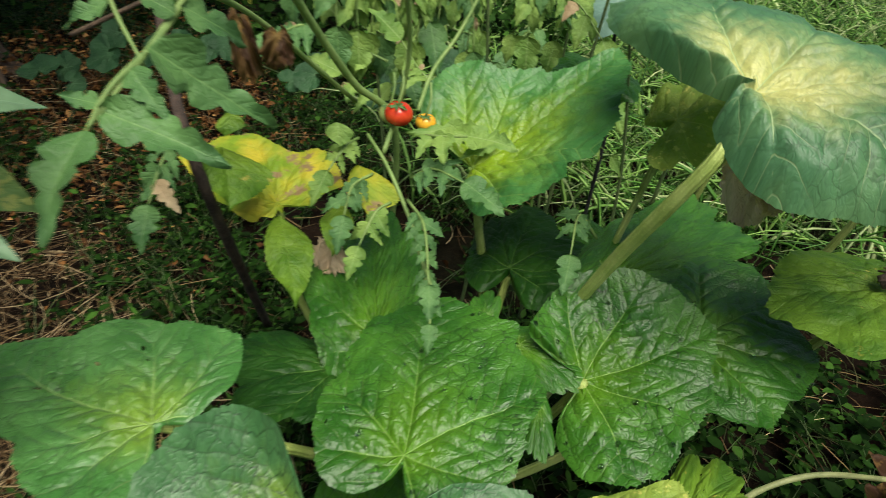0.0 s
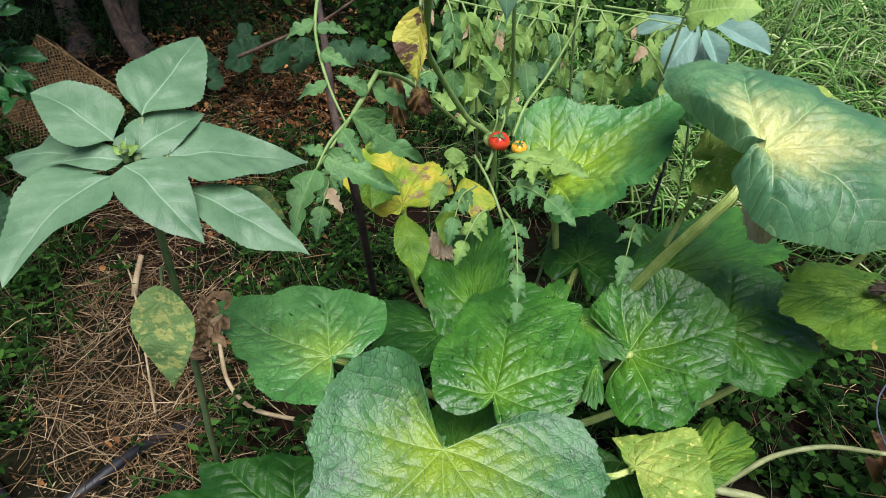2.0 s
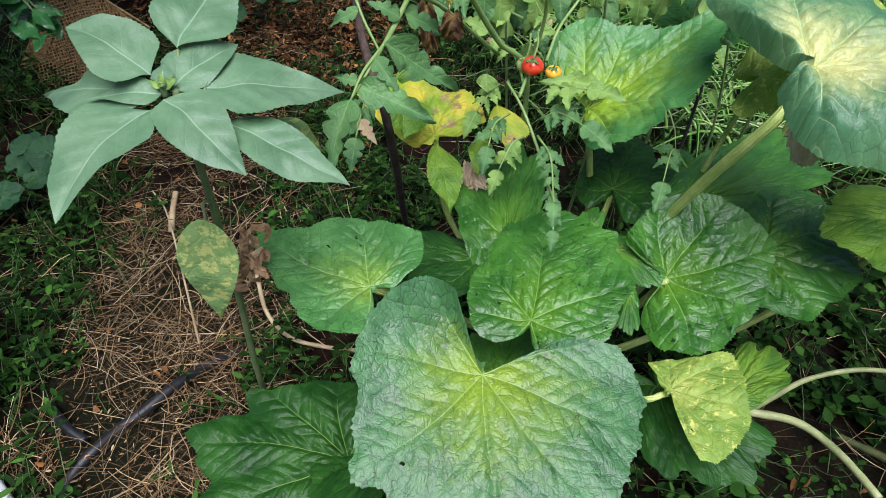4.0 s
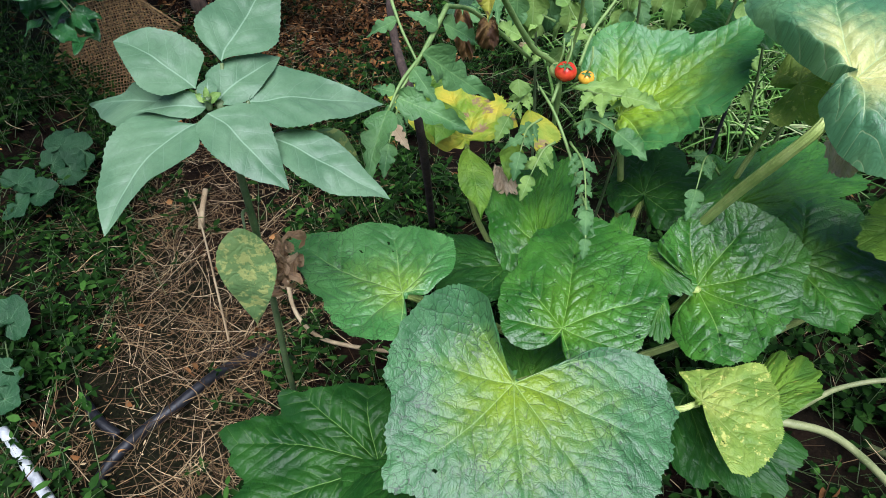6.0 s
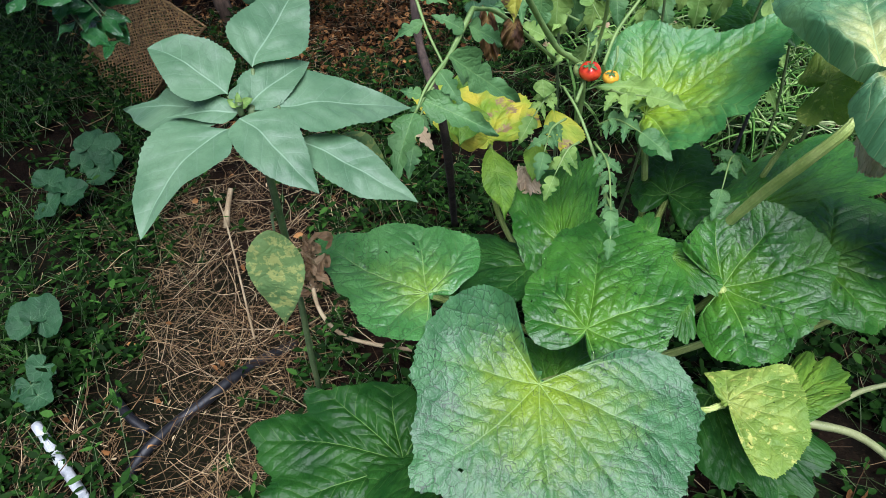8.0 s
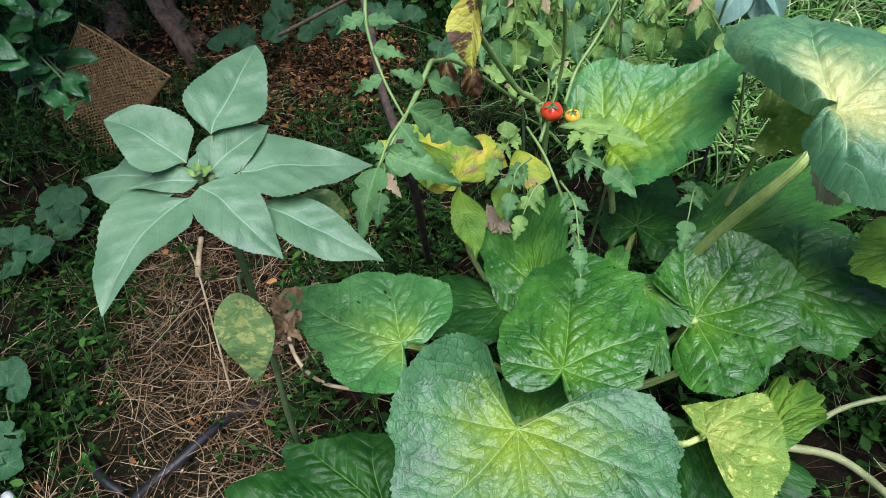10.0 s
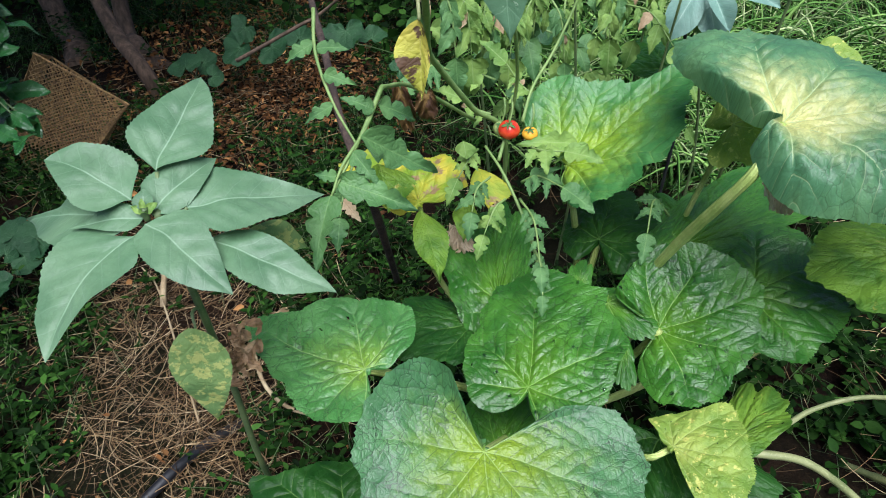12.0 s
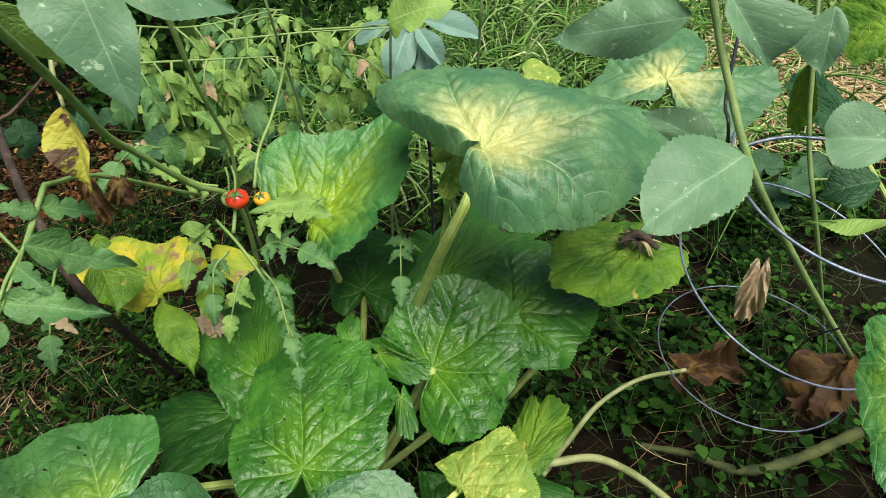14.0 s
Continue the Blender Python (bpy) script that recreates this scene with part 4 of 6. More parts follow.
squash_leaf((0.100, 0.620, 0.461), (0.083, 0.798, 0.463), (-0.005, 0.672, 0.459), (0.212, 0.727, 0.481), "green", seed=16)
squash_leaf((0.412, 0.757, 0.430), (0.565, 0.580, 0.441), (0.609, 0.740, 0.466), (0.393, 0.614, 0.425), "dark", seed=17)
squash_leaf((0.573, 0.821, 0.409), (0.667, 0.958, 0.418), (0.570, 0.951, 0.406), (0.661, 0.832, 0.447), "olive", seed=18, holes=8)
# yellow leaf
squash_blade((-0.208, 1.087, 0.690), (-0.296, 1.222, 0.744), (-0.15, -0.45, 0.88), [(-165, 0.018), (-104, 0.047), (-65, 0.099), (-49, 0.177), (-41, 0.249), (-36, 0.222), (-27, 0.218), (-9, 0.192), (7, 0.147), (21, 0.124), (44, 0.141), (68, 0.129), (100, 0.127), (106, 0.089), (119, 0.060), (124, 0.016)], "yellow", "yellow squash leaf with brown blotches", seed=19, wave=0.07, teeth=0.02)
petiole([CROWN, (-0.15, 1.1, 0.4), (-0.210, 1.094, 0.687)], 0.009, 0.006)
# far leaves beyond the big one
squash_blade((1.000, 1.520, 0.930), (0.943, 1.687, 0.962), (-0.15, -0.23, 0.96), [(-144, 0.046), (-95, 0.146), (-82, 0.195), (-70, 0.212), (-42, 0.169), (-2, 0.169), (29, 0.215), (49, 0.252), (67, 0.177), (85, 0.107), (100, 0.068), (106, 0.129), (110, 0.225), (120, 0.260), (131, 0.262), (153, 0.239), (175, 0.232), (190, 0.208), (200, 0.148)], "pale_heart", "squash leaf with a pale yellow heart beyond the big one", seed=20, wave=0.06)
petiole([(0.9, 1.75, 0.0), (0.97, 1.62, 0.5), (1.000, 1.525, 0.922)], 0.011, 0.008)
squash_blade((0.65, 1.535, 0.945), (0.72, 1.52, 0.95), (-0.1, -0.5, 0.85), [(-120, 0.03), (-80, 0.06), (-40, 0.06), (0, 0.085), (40, 0.06), (80, 0.05), (120, 0.03)], "pale", "small yellowing squash leaf with a brown edge", seed=25, rings=20, spokes=110)
petiole([(0.6, 1.75, 0.0), (0.63, 1.65, 0.5), (0.65, 1.54, 0.94)], 0.008, 0.006)
squash_leaf((0.446, 1.223, 0.919), (0.517, 1.247, 0.969), (0.453, 1.325, 0.964), (0.479, 1.115, 0.895), "pale", "yellow-green puckered squash leaf", seed=21, wave=0.1, back=0.9)
petiole([(0.35, 1.3, 0.1), (0.4, 1.28, 0.5), (0.448, 1.232, 0.915)], 0.008, 0.006)
squash_leaf((0.354, 1.764, 0.750), (0.246, 1.989, 0.744), (0.213, 1.817, 0.729), (0.442, 1.924, 0.756), "dark", seed=22)

# ---- sunflower ----
sunflower = thing("sunflower_plant", (-0.44, 0.58, 0.0), "young sunflower plant with grey-green leaves and a closed bud", "plant")
tube("stem", [(-0.44, 0.58, 0.0), (-0.40, 0.52, 0.4), (-0.378, 0.5, 0.67), (-0.362, 0.48, 0.88), (-0.337, 0.442, 1.146)], 0.0068, 0.0055, M["stem_dark"], sunflower, n=40)


def sun_leaf(base, tip, left, right, mat="sun", **kw):
    return pinnate("leaf", base, tip, left, right, M[mat], sunflower, **kw)


def sun_blade(base, tip, up, left, right, seed, bow=0.03, wave=0.022, rows=44, cols=22, mat="sun"):
    """One sunflower leaf: the reach of each side along its length, a midrib that swings with them, a soft fold."""
    base, tip, up = (np.array(p, dtype=float) for p in (base, tip, up))
    ahead = tip - base
    length = float(np.linalg.norm(ahead))
    side = np.cross(ahead / length, up)
    fine = np.linspace(0, 1, 101)

    def reach(keys):
        w = np.interp(fine, [0.0] + [k[0] for k in keys] + [1.0], [0.0] + [k[1] for k in keys] + [0.0])
        for _ in range(6):
            w[1:-1] = 0.25 * w[:-2] + 0.5 * w[1:-1] + 0.25 * w[2:]
        return w

    wl, wr = reach(left), reach(right)
    spine = 0.3 * (wr - wl)
    for _ in range(60):
        spine[1:-1] = 0.25 * spine[:-2] + 0.5 * spine[1:-1] + 0.25 * spine[2:]
    rs = random.Random(seed)
    ph = [rs.uniform(0, 6.28) for _ in range(3)]
    verts, vn, local = [], [], []
    for i in range(rows + 1):
        y = (i / rows) ** 1.25
        c = float(np.interp(y, fine, spine))
        tooth = 1 + (0.016 if i % 2 else -0.016)
        lo = -float(np.interp(y, fine, wl)) * tooth - 0.003
        hi = float(np.interp(y, fine, wr)) * tooth + 0.003
        c = min(max(c, lo * 0.9), hi * 0.9)
        for j in range(cols + 1):
            q = 2 * j / cols - 1
            x = c + (q * (hi - c) if q > 0 else -q * (lo - c))
            lx, ly = (x - c) * length, y * length
            z = bow * 4 * y * (1 - y) - 0.05 * y**3 + 0.045 * abs(x - c)
            z += wave * q * q * math.sin(y * 8 + ph[0] + (1.4 if q > 0 else 0)) * min(1, 4 * (1 - y))
            z += 0.012 * (1 - math.exp(-((lx / 0.005) ** 2)))
            # swellings between the side veins
            z += 0.006 * math.sin((ly - 0.95 * abs(lx)) / 0.03 * 6.283) * min(1, abs(lx) / 0.012) * (1 - q * q)
            verts.append(base + y * ahead + x * length * side + (z * length + 0.004 * ripple((lx, ly), 26, seed)) * up)
            vn.append((ly, abs(lx), y))
            local.append((lx, ly, seed * 0.37))
    n = cols + 1
    faces = [(i * n + j, i * n + j + 1, (i + 1) * n + j + 1, (i + 1) * n + j) for i in range(rows) for j in range(cols)]
    return attach(mesh_object("leaf", verts, faces, M[mat], attrs={"vn": vn, "local": local}), sunflower)


sun_blade((-0.358, 0.488, 1.173), (-0.377, 0.655, 1.223), (0.354, -0.230, 0.907), ((0.08, 0.19), (0.17, 0.275), (0.24, 0.295), (0.44, 0.262), (0.68, 0.166), (0.86, 0.054)), ((0.05, 0.06), (0.13, 0.165), (0.21, 0.269), (0.34, 0.305), (0.52, 0.256), (0.73, 0.179), (0.88, 0.096)), 31)
sun_blade((-0.372, 0.445, 1.154), (-0.491, 0.452, 1.196), (0.314, -0.227, 0.922), ((0.05, 0.06), (0.1, 0.18), (0.17, 0.289), (0.29, 0.328), (0.42, 0.324), (0.67, 0.205), (0.88, 0.084)), ((0.06, 0.12), (0.11, 0.23), (0.16, 0.361), (0.3, 0.431), (0.55, 0.412), (0.82, 0.306), (0.95, 0.131)), 32)
sun_blade((-0.350, 0.432, 1.142), (-0.445, 0.401, 1.131), (0.018, -0.403, 0.915), ((0.04, 0.104), (0.17, 0.177), (0.44, 0.15), (0.73, 0.068)), ((0.08, 0.152), (0.27, 0.223), (0.53, 0.178), (0.76, 0.044)), 41)
sun_blade((-0.351, 0.407, 1.132), (-0.380, 0.241, 1.083), (-0.041, -0.279, 0.959), ((0.05, 0.09), (0.15, 0.172), (0.21, 0.185), (0.35, 0.15), (0.53, 0.085), (0.79, 0.034)), ((0.04, 0.1), (0.1, 0.28), (0.17, 0.463), (0.29, 0.475), (0.49, 0.416), (0.79, 0.247)), 34, bow=0.02)
sun_blade((-0.345, 0.425, 1.140), (-0.212, 0.383, 1.092), (0.273, -0.202, 0.940), ((0.05, 0.13), (0.11, 0.273), (0.22, 0.353), (0.42, 0.296), (0.63, 0.203), (0.84, 0.09)), ((0.02, 0.12), (0.09, 0.199), (0.29, 0.271), (0.41, 0.279), (0.59, 0.239), (0.8, 0.145)), 35)
sun_blade((-0.310, 0.466, 1.141), (-0.171, 0.580, 1.111), (0.265, -0.071, 0.962), ((0.1, 0.16), (0.21, 0.318), (0.31, 0.324), (0.48, 0.221), (0.74, 0.066)), ((0.03, 0.09), (0.09, 0.215), (0.19, 0.289), (0.35, 0.3), (0.62, 0.245), (0.83, 0.116)), 36)
sun_blade((-0.284, 0.451, 1.105), (-0.104, 0.443, 1.067), (0.195, -0.177, 0.965), ((0.06, 0.07), (0.14, 0.13), (0.26, 0.175), (0.5, 0.171), (0.81, 0.073)), ((0.11, 0.12), (0.27, 0.195), (0.42, 0.23), (0.64, 0.206), (0.86, 0.106)), 37)
sun_blade((-0.341, 0.437, 1.143), (-0.310, 0.551, 1.163), (0.379, -0.262, 0.888), ((0.08, 0.186), (0.17, 0.306), (0.31, 0.349), (0.49, 0.314), (0.69, 0.215), (0.88, 0.091)), ((0.12, 0.13), (0.33, 0.2), (0.51, 0.185), (0.74, 0.125), (0.85, 0.073)), 39, wave=0.035)
sun_leaf((-0.362, 0.430, 1.138), (-0.587, 0.453, 1.078), (-0.458, 0.380, 1.105), (-0.466, 0.450, 1.125), seed=33, mid=0.4, wave=0.03)
sun_leaf((-0.268, 0.508, 1.068), (-0.220, 0.602, 0.973), (-0.254, 0.599, 1.012), (-0.229, 0.538, 1.010), "sun_spotted", seed=38, mid=0.5)
sun_leaf((-0.340, 0.432, 0.931), (-0.330, 0.388, 0.742), (-0.378, 0.396, 0.873), (-0.300, 0.435, 0.858), "sun_spotted", label="sunflower leaf with yellow blotches", seed=40, mid=0.36)

heart = np.array((-0.337, 0.442, 1.146))
for p in ((-0.358, 0.488, 1.173), (-0.372, 0.445, 1.154), (-0.362, 0.430, 1.138), (-0.351, 0.407, 1.132), (-0.310, 0.466, 1.141), (-0.284, 0.451, 1.105)):
    tube("leaf_stalk", [heart + (0, 0, -0.045), (heart + np.array(p)) / 2 + (0, 0, -0.026), np.array(p) + (0, 0, -0.001)], 0.0035, 0.0025, M["stem_green"], sunflower, sides=6, n=8)
tube("leaf_stalk", [(-0.361, 0.482, 0.92), (-0.352, 0.45, 0.945), (-0.340, 0.432, 0.931)], 0.003, 0.002, M["stem_green"], sunflower, sides=6, n=8)
bud_at = np.array((-0.348, 0.434, 1.148))
for k, (e, wide) in enumerate((((-0.012, 0.024, 0.020), 1.3), ((0.014, 0.010, 0.012), 1.1), ((-0.016, -0.002, 0.010), 1.0), ((0.004, -0.012, 0.012), 0.9), ((-0.004, 0.006, 0.018), 0.8))):
    leaflet("bud_leaf", bud_at, bud_at + np.array(e), (0.3, -0.5, 0.8), "sun" if k == 0 else "tomato_light", sunflower, k % 3, wide, width_lance)
tube("bud", [bud_at + (0, 0, -0.012), bud_at, bud_at + (0, 0, 0.007)], 0.004, 0.0055, M["stem_green"], sunflower, n=8)

# ---- tomato plant ----
tomato = thing("tomato_plant", (-0.1, 1.15, 0.0), "leggy tomato plant with a ripe fruit and withering leaves", "plant")


def tomato_leaf(points, mat, size=0.09, pairs=3, seed=1, plant=None, hang=0.5, dry=0.0, outline=width_lobed):
    """A compound leaf: a thin midrib and lobed leaflets along it."""
    rs = random.Random(seed)
    rib = tube("leaf", points, 0.0032, 0.0015, M["stem_tomato"], plant or tomato, sides=5, n=14)
    line = spline(points, 40)
    for k in range(pairs):
        at = line[int(39 * (0.3 + 0.6 * k / max(1, pairs)))]
        run = unit(line[min(39, int(39 * (0.3 + 0.6 * k / pairs)) + 3)] - at)
        side = unit(np.cross(run, (0, 0, 1)))
        for sgn in (-1, 1):
            s = size * rs.uniform(0.55, 1.0)
            tip = at + s * unit(sgn * side * rs.uniform(0.7, 1.0) + run * rs.uniform(0.3, 0.8) + np.array((0, 0, -hang * rs.uniform(0.3, 1.3))))
            leaflet("leaflet", at, tip, (rs.uniform(-0.4, 0.4), -0.5, 0.9), "tan_leaf" if dry and rs.random() < dry else mat, rib, rs.randrange(3), rs.uniform(0.7, 1.2), outline)
    run = unit(line[-1] - line[-5])
    tip = line[-1] + size * 1.2 * unit(run + np.array((0, 0, -0.4 * hang)))
    leaflet("leaflet", line[-1], tip, (0.1, -0.5, 0.9), mat, rib, 1, 1.1, outline)
    return rib


tube("stem", [(0.06, 1.3, 0.0), (0.08, 1.15, 0.45), (0.103, 0.943, 0.685), (0.063, 1.011, 0.735), (-0.007, 1.091, 0.801), (-0.064, 1.157, 0.823)], 0.0042, 0.0032, M["stem_tomato"], tomato, n=60)
tube("branch", [(-0.027, 1.129, 0.808), (-0.02, 1.19, 0.87), (-0.004, 1.172, 0.99), (0.0, 1.053, 1.193), (0.0, 0.98, 1.4)], 0.0042, 0.0036, M["stem_tomato"], tomato, n=40)
tube("branch", [(0.001, 1.259, 0.835), (0.008, 1.335, 0.884), (0.036, 1.408, 0.932), (0.064, 1.465, 1.002), (0.090, 1.501, 1.090)], 0.004, 0.003, M["stem_tomato"], tomato)
tube("branch", [(-0.171, 0.826, 1.137), (-0.177, 0.751, 1.100), (-0.192, 0.687, 1.073), (-0.197, 0.648, 1.045)], 0.004, 0.002, M["stem_tomato"], tomato)
tube("branch", [(-0.1, 1.2, 0.86), (-0.165, 0.975, 1.056), (-0.171, 0.826, 1.137)], 0.004, 0.004, M["stem_tomato"], tomato)
front = tube("leaf", [(-0.171, 0.826, 1.137), (-0.181, 0.730, 1.090), (-0.198, 0.646, 1.043)], 0.0045, 0.002, M["stem_tomato"], tomato, sides=6)
UP = (0.0, -0.6, 0.8)
leaflet("leaflet", (-0.199, 0.647, 1.044), (-0.192, 0.546, 0.980), UP, "tomato_leaf", front, 0, 0.79, width_lobed)
leaflet("leaflet", (-0.196, 0.670, 1.054), (-0.069, 0.679, 1.018), UP, "tomato_leaf", front, 1, 0.72, width_lobed)
leaflet("leaflet", (-0.199, 0.673, 1.060), (-0.228, 0.655, 1.073), UP, "tomato_leaf", front, 2, 1.15, width_lobed)
leaflet("leaflet", (-0.178, 0.737, 1.098), (-0.069, 0.797, 1.003), UP, "tomato_leaf", front, 2, 0.72, width_lobed)
leaflet("leaflet", (-0.184, 0.711, 1.084), (-0.131, 0.682, 1.050), UP, "tomato_leaf", front, 0, 0.86, width_lobed)
leaflet("leaflet", (-0.166, 0.786, 1.128), (-0.115, 0.835, 1.079), UP, "tomato_leaf", front, 1, 0.86, width_lobed)
leaflet("leaflet", (-0.169, 0.780, 1.121), (-0.217, 0.763, 1.147), UP, "tomato_leaf", front, 0, 0.94, width_lobed)
upper = tube("leaf", [(-0.304, 0.887, 1.229), (-0.281, 0.826, 1.181), (-0.233, 0.769, 1.127), (-0.183, 0.733, 1.078)], 0.0035, 0.002, M["stem_tomato"], tomato, sides=6)
leaflet("leaflet", (-0.288, 0.841, 1.193), (-0.335, 0.815, 1.165), UP, "tomato_leaf", upper, 1, 0.9, width_lobed)
leaflet("leaflet", (-0.259, 0.802, 1.161), (-0.203, 0.80, 1.15), UP, "tomato_leaf", upper, 2, 0.9, width_lobed)
leaflet("leaflet", (-0.285, 0.838, 1.184), (-0.236, 0.86, 1.18), UP, "tomato_leaf", upper, 0, 0.9, width_lobed)
leaflet("leaflet", (-0.233, 0.769, 1.127), (-0.28, 0.745, 1.10), UP, "tomato_leaf", upper, 1, 0.8, width_lobed)
# foliage round and beyond the fruit
for k, (p, q, r, m, z) in enumerate((((-0.081, 1.158, 0.812), (-0.089, 1.111, 0.818), (-0.104, 1.064, 0.792), "tomato_light", 0.055), ((-0.041, 1.114, 0.772), (-0.060, 1.060, 0.774), (-0.059, 1.013, 0.746), "tomato_leaf", 0.055), ((0.003, 1.076, 0.746), (-0.015, 1.044, 0.741), (-0.025, 0.988, 0.709), "tomato_light", 0.05), ((-0.290, 0.945, 0.892), (-0.302, 0.904, 0.846), (-0.295, 0.851, 0.813), "tomato_leaf", 0.06), ((-0.070, 1.238, 0.857), (-0.104, 1.237, 0.866), (-0.136, 1.224, 0.897), "tomato_light", 0.06), ((-0.175, 1.262, 0.942), (-0.204, 1.223, 0.971), (-0.226, 1.167, 0.968), "tomato_leaf", 0.07), ((-0.087, 1.363, 0.877), (-0.144, 1.362, 0.898), (-0.192, 1.374, 0.944), "tomato_light", 0.07), ((0.014, 1.362, 0.848), (-0.024, 1.368, 0.869), (-0.064, 1.367, 0.922), "tomato_light", 0.07))):
    tomato_leaf([p, q, r], m, z, 3, 640 + k, hang=0.8, dry=0.08)
tomato_leaf([(0.043, 1.133, 0.853), (0.072, 1.092, 0.877), (0.120, 1.072, 0.896)], "tomato_light", 0.07, 2, 61)
tomato_leaf([(0.036, 1.073, 0.802), (0.072, 1.053, 0.839), (0.130, 1.015, 0.847)], "tomato_leaf", 0.07, 3, 62)
tomato_leaf([(0.039, 1.043, 0.779), (0.083, 0.965, 0.788), (0.115, 0.864, 0.761)], "tomato_leaf", 0.045, 4, 63, hang=0.9)
tomato_leaf([(0.077, 0.964, 0.741), (0.116, 0.879, 0.747), (0.129, 0.820, 0.729)], "tomato_leaf", 0.035, 4, 64, hang=0.9)
tomato_leaf([(0.369, 1.199, 0.674), (0.325, 1.173, 0.733), (0.319, 1.087, 0.703)], "tomato_leaf", 0.06, 3, 66)
for k in range(28):
    rs = random.Random(700 + k)
    x, y, z = rs.uniform(-0.28, 0.3), rs.uniform(1.55, 2.4), rs.uniform(0.55, 1.1)
    x += 0.12 * (y - 1.4)
    a = rs.uniform(0, 6.28)
    d = np.array((math.cos(a), math.sin(a) * 0.6 - 0.3, 0.15))
    p = np.array((x, y, z))
    tomato_leaf([p, p + 0.1 * d, p + 0.2 * d + np.array((0, 0, -0.06))], rs.choice(("tomato_light", "tomato_light", "tomato_leaf")), rs.uniform(0.06, 0.105), 3, 800 + k, hang=1.4, dry=0.05, outline=width_point)
for k in range(6):
    rs = random.Random(900 + k)
    x, y = rs.uniform(-0.2, 0.5), rs.uniform(1.4, 2.1)
    tube("branch", [(x, y, 0.0), (x + rs.uniform(-0.1, 0.1), y - 0.03, 0.5), (x + rs.uniform(-0.2, 0.2), y - rs.uniform(0, 0.2), 1.2)], 0.006, 0.003, M["stem_green"], tomato, sides=6)


for k, pts in enumerate(([(-0.220, 1.372, 1.086), (-0.099, 1.467, 1.049), (0.043, 1.552, 1.015)], [(-0.086, 1.601, 1.041), (0.114, 1.686, 1.022), (0.367, 1.746, 1.003)], [(-0.279, 1.510, 1.118), (-0.163, 1.642, 1.062), (0.015, 1.787, 1.046)])):
    tube("branch", pts, 0.003, 0.002, M["stem_tomato"], tomato, sides=6)
    line = spline(pts, 9)
    for j in range(9):
        rs = random.Random(1000 + 20 * k + j)
        p, dx = line[j], rs.uniform(-0.05, 0.05)
        tomato_leaf([p, p + (dx, -0.03, -0.04), p + (1.6 * dx, -0.05, -0.14)], rs.choice(("tomato_light", "tomato_light", "tomato_leaf")), rs.uniform(0.05, 0.095), 3, 1100 + 20 * k + j, hang=1.6, dry=0.05, outline=width_point)


def fruit(at, r, mat, label, seed):
    """A round tomato, slightly flattened, with its star of sepals."""
    bm = bmesh.new()
    bmesh.ops.create_uvsphere(bm, u_segments=24, v_segments=16, radius=r)
    for v in bm.verts:
        a = math.atan2(v.co.y, v.co.x)
        v.co.z *= 0.86
        top = max(0.0, v.co.z / r)
        v.co.z -= 0.12 * r * top**6
        v.co *= 1 + 0.018 * math.cos(5 * a + seed)
        v.co += Vector(at)
    me = bpy.data.meshes.new("fruit")
    bm.to_mesh(me)
    bm.free()
    me.materials.append(M[mat])
    me.polygons.foreach_set("use_smooth", np.ones(len(me.polygons), dtype=bool))
    ob = attach(new("fruit", me), tomato, label)
    top = np.array(at) + np.array((0, -0.35 * r, 0.76 * r))
    for k in range(5):
        a = k * 1.257 + seed
        leaflet("sepal", top, top + r * np.array((0.75 * math.cos(a), 0.65 * math.sin(a) - 0.2, 0.05 * math.sin(3 * a))), UP, "tomato_leaf", ob, k % 3, 0.55, width_lance)
    tube("fruit_stalk", [top, top + np.array((0.004, 0.012, 0.03)), top + np.array((-0.002, 0.03, 0.05))], 0.0022, 0.0028, M["stem_tomato"], ob, sides=6, n=8)


fruit((-0.015, 1.174, 0.864), 0.0245, "tomato_red", "ripe red tomato", 1)
fruit((0.029, 1.198, 0.845), 0.018, "tomato_orange", "orange ripening tomato", 2)
fruit((-0.035, 1.193, 0.852), 0.02, "tomato_green", "small green tomato", 3)

cover = tube("leaf", [(0.229, 1.320, 0.738), (0.171, 1.266, 0.794), (0.124, 1.206, 0.826)], 0.0025, 0.0015, M["stem_tomato"], tomato, sides=5, n=10)
leaflet("leaflet", (0.140, 1.219, 0.821), (0.010, 1.146, 0.851), UP, "tomato_light", cover, 0, 0.6, width_lobed)
leaflet("leaflet", (0.156, 1.239, 0.811), (0.090, 1.184, 0.787), UP, "tomato_light", cover, 1, 0.6, width_lobed)

# ---- tall leaning sunflower behind ----
leaner = thing("sunflower_plant", (0.05, 1.34, 0.0), "tall leaning sunflower with a yellow hanging leaf", "plant", "sunflowers")
tagged(sunflower, group="sunflowers")
tube("stem", [(0.02, 1.36, 0.0), (-0.04, 1.3, 0.4), (-0.035, 1.245, 0.79), (-0.095, 1.165, 0.91), (-0.138, 1.054, 1.057), (-0.137, 0.98, 1.13), (-0.101, 0.858, 1.247), (-0.076, 0.767, 1.333), (-0.06, 0.69, 1.41), (-0.045, 0.61, 1.49), (-0.03, 0.53, 1.57)], 0.0066, 0.0055, M["stem_tomato"], leaner, n=60)
pinnate("leaf", (0.027, 0.699, 1.478), (0.070, 0.642, 1.323), (-0.012, 0.654, 1.434), (0.077, 0.691, 1.418), M["sun_grey"], leaner, seed=71)
pinnate("leaf", (0.034, 0.719, 1.456), (0.169, 0.787, 1.387), (0.088, 0.760, 1.448), (0.096, 0.726, 1.400), M["sun_grey"], leaner, seed=72)
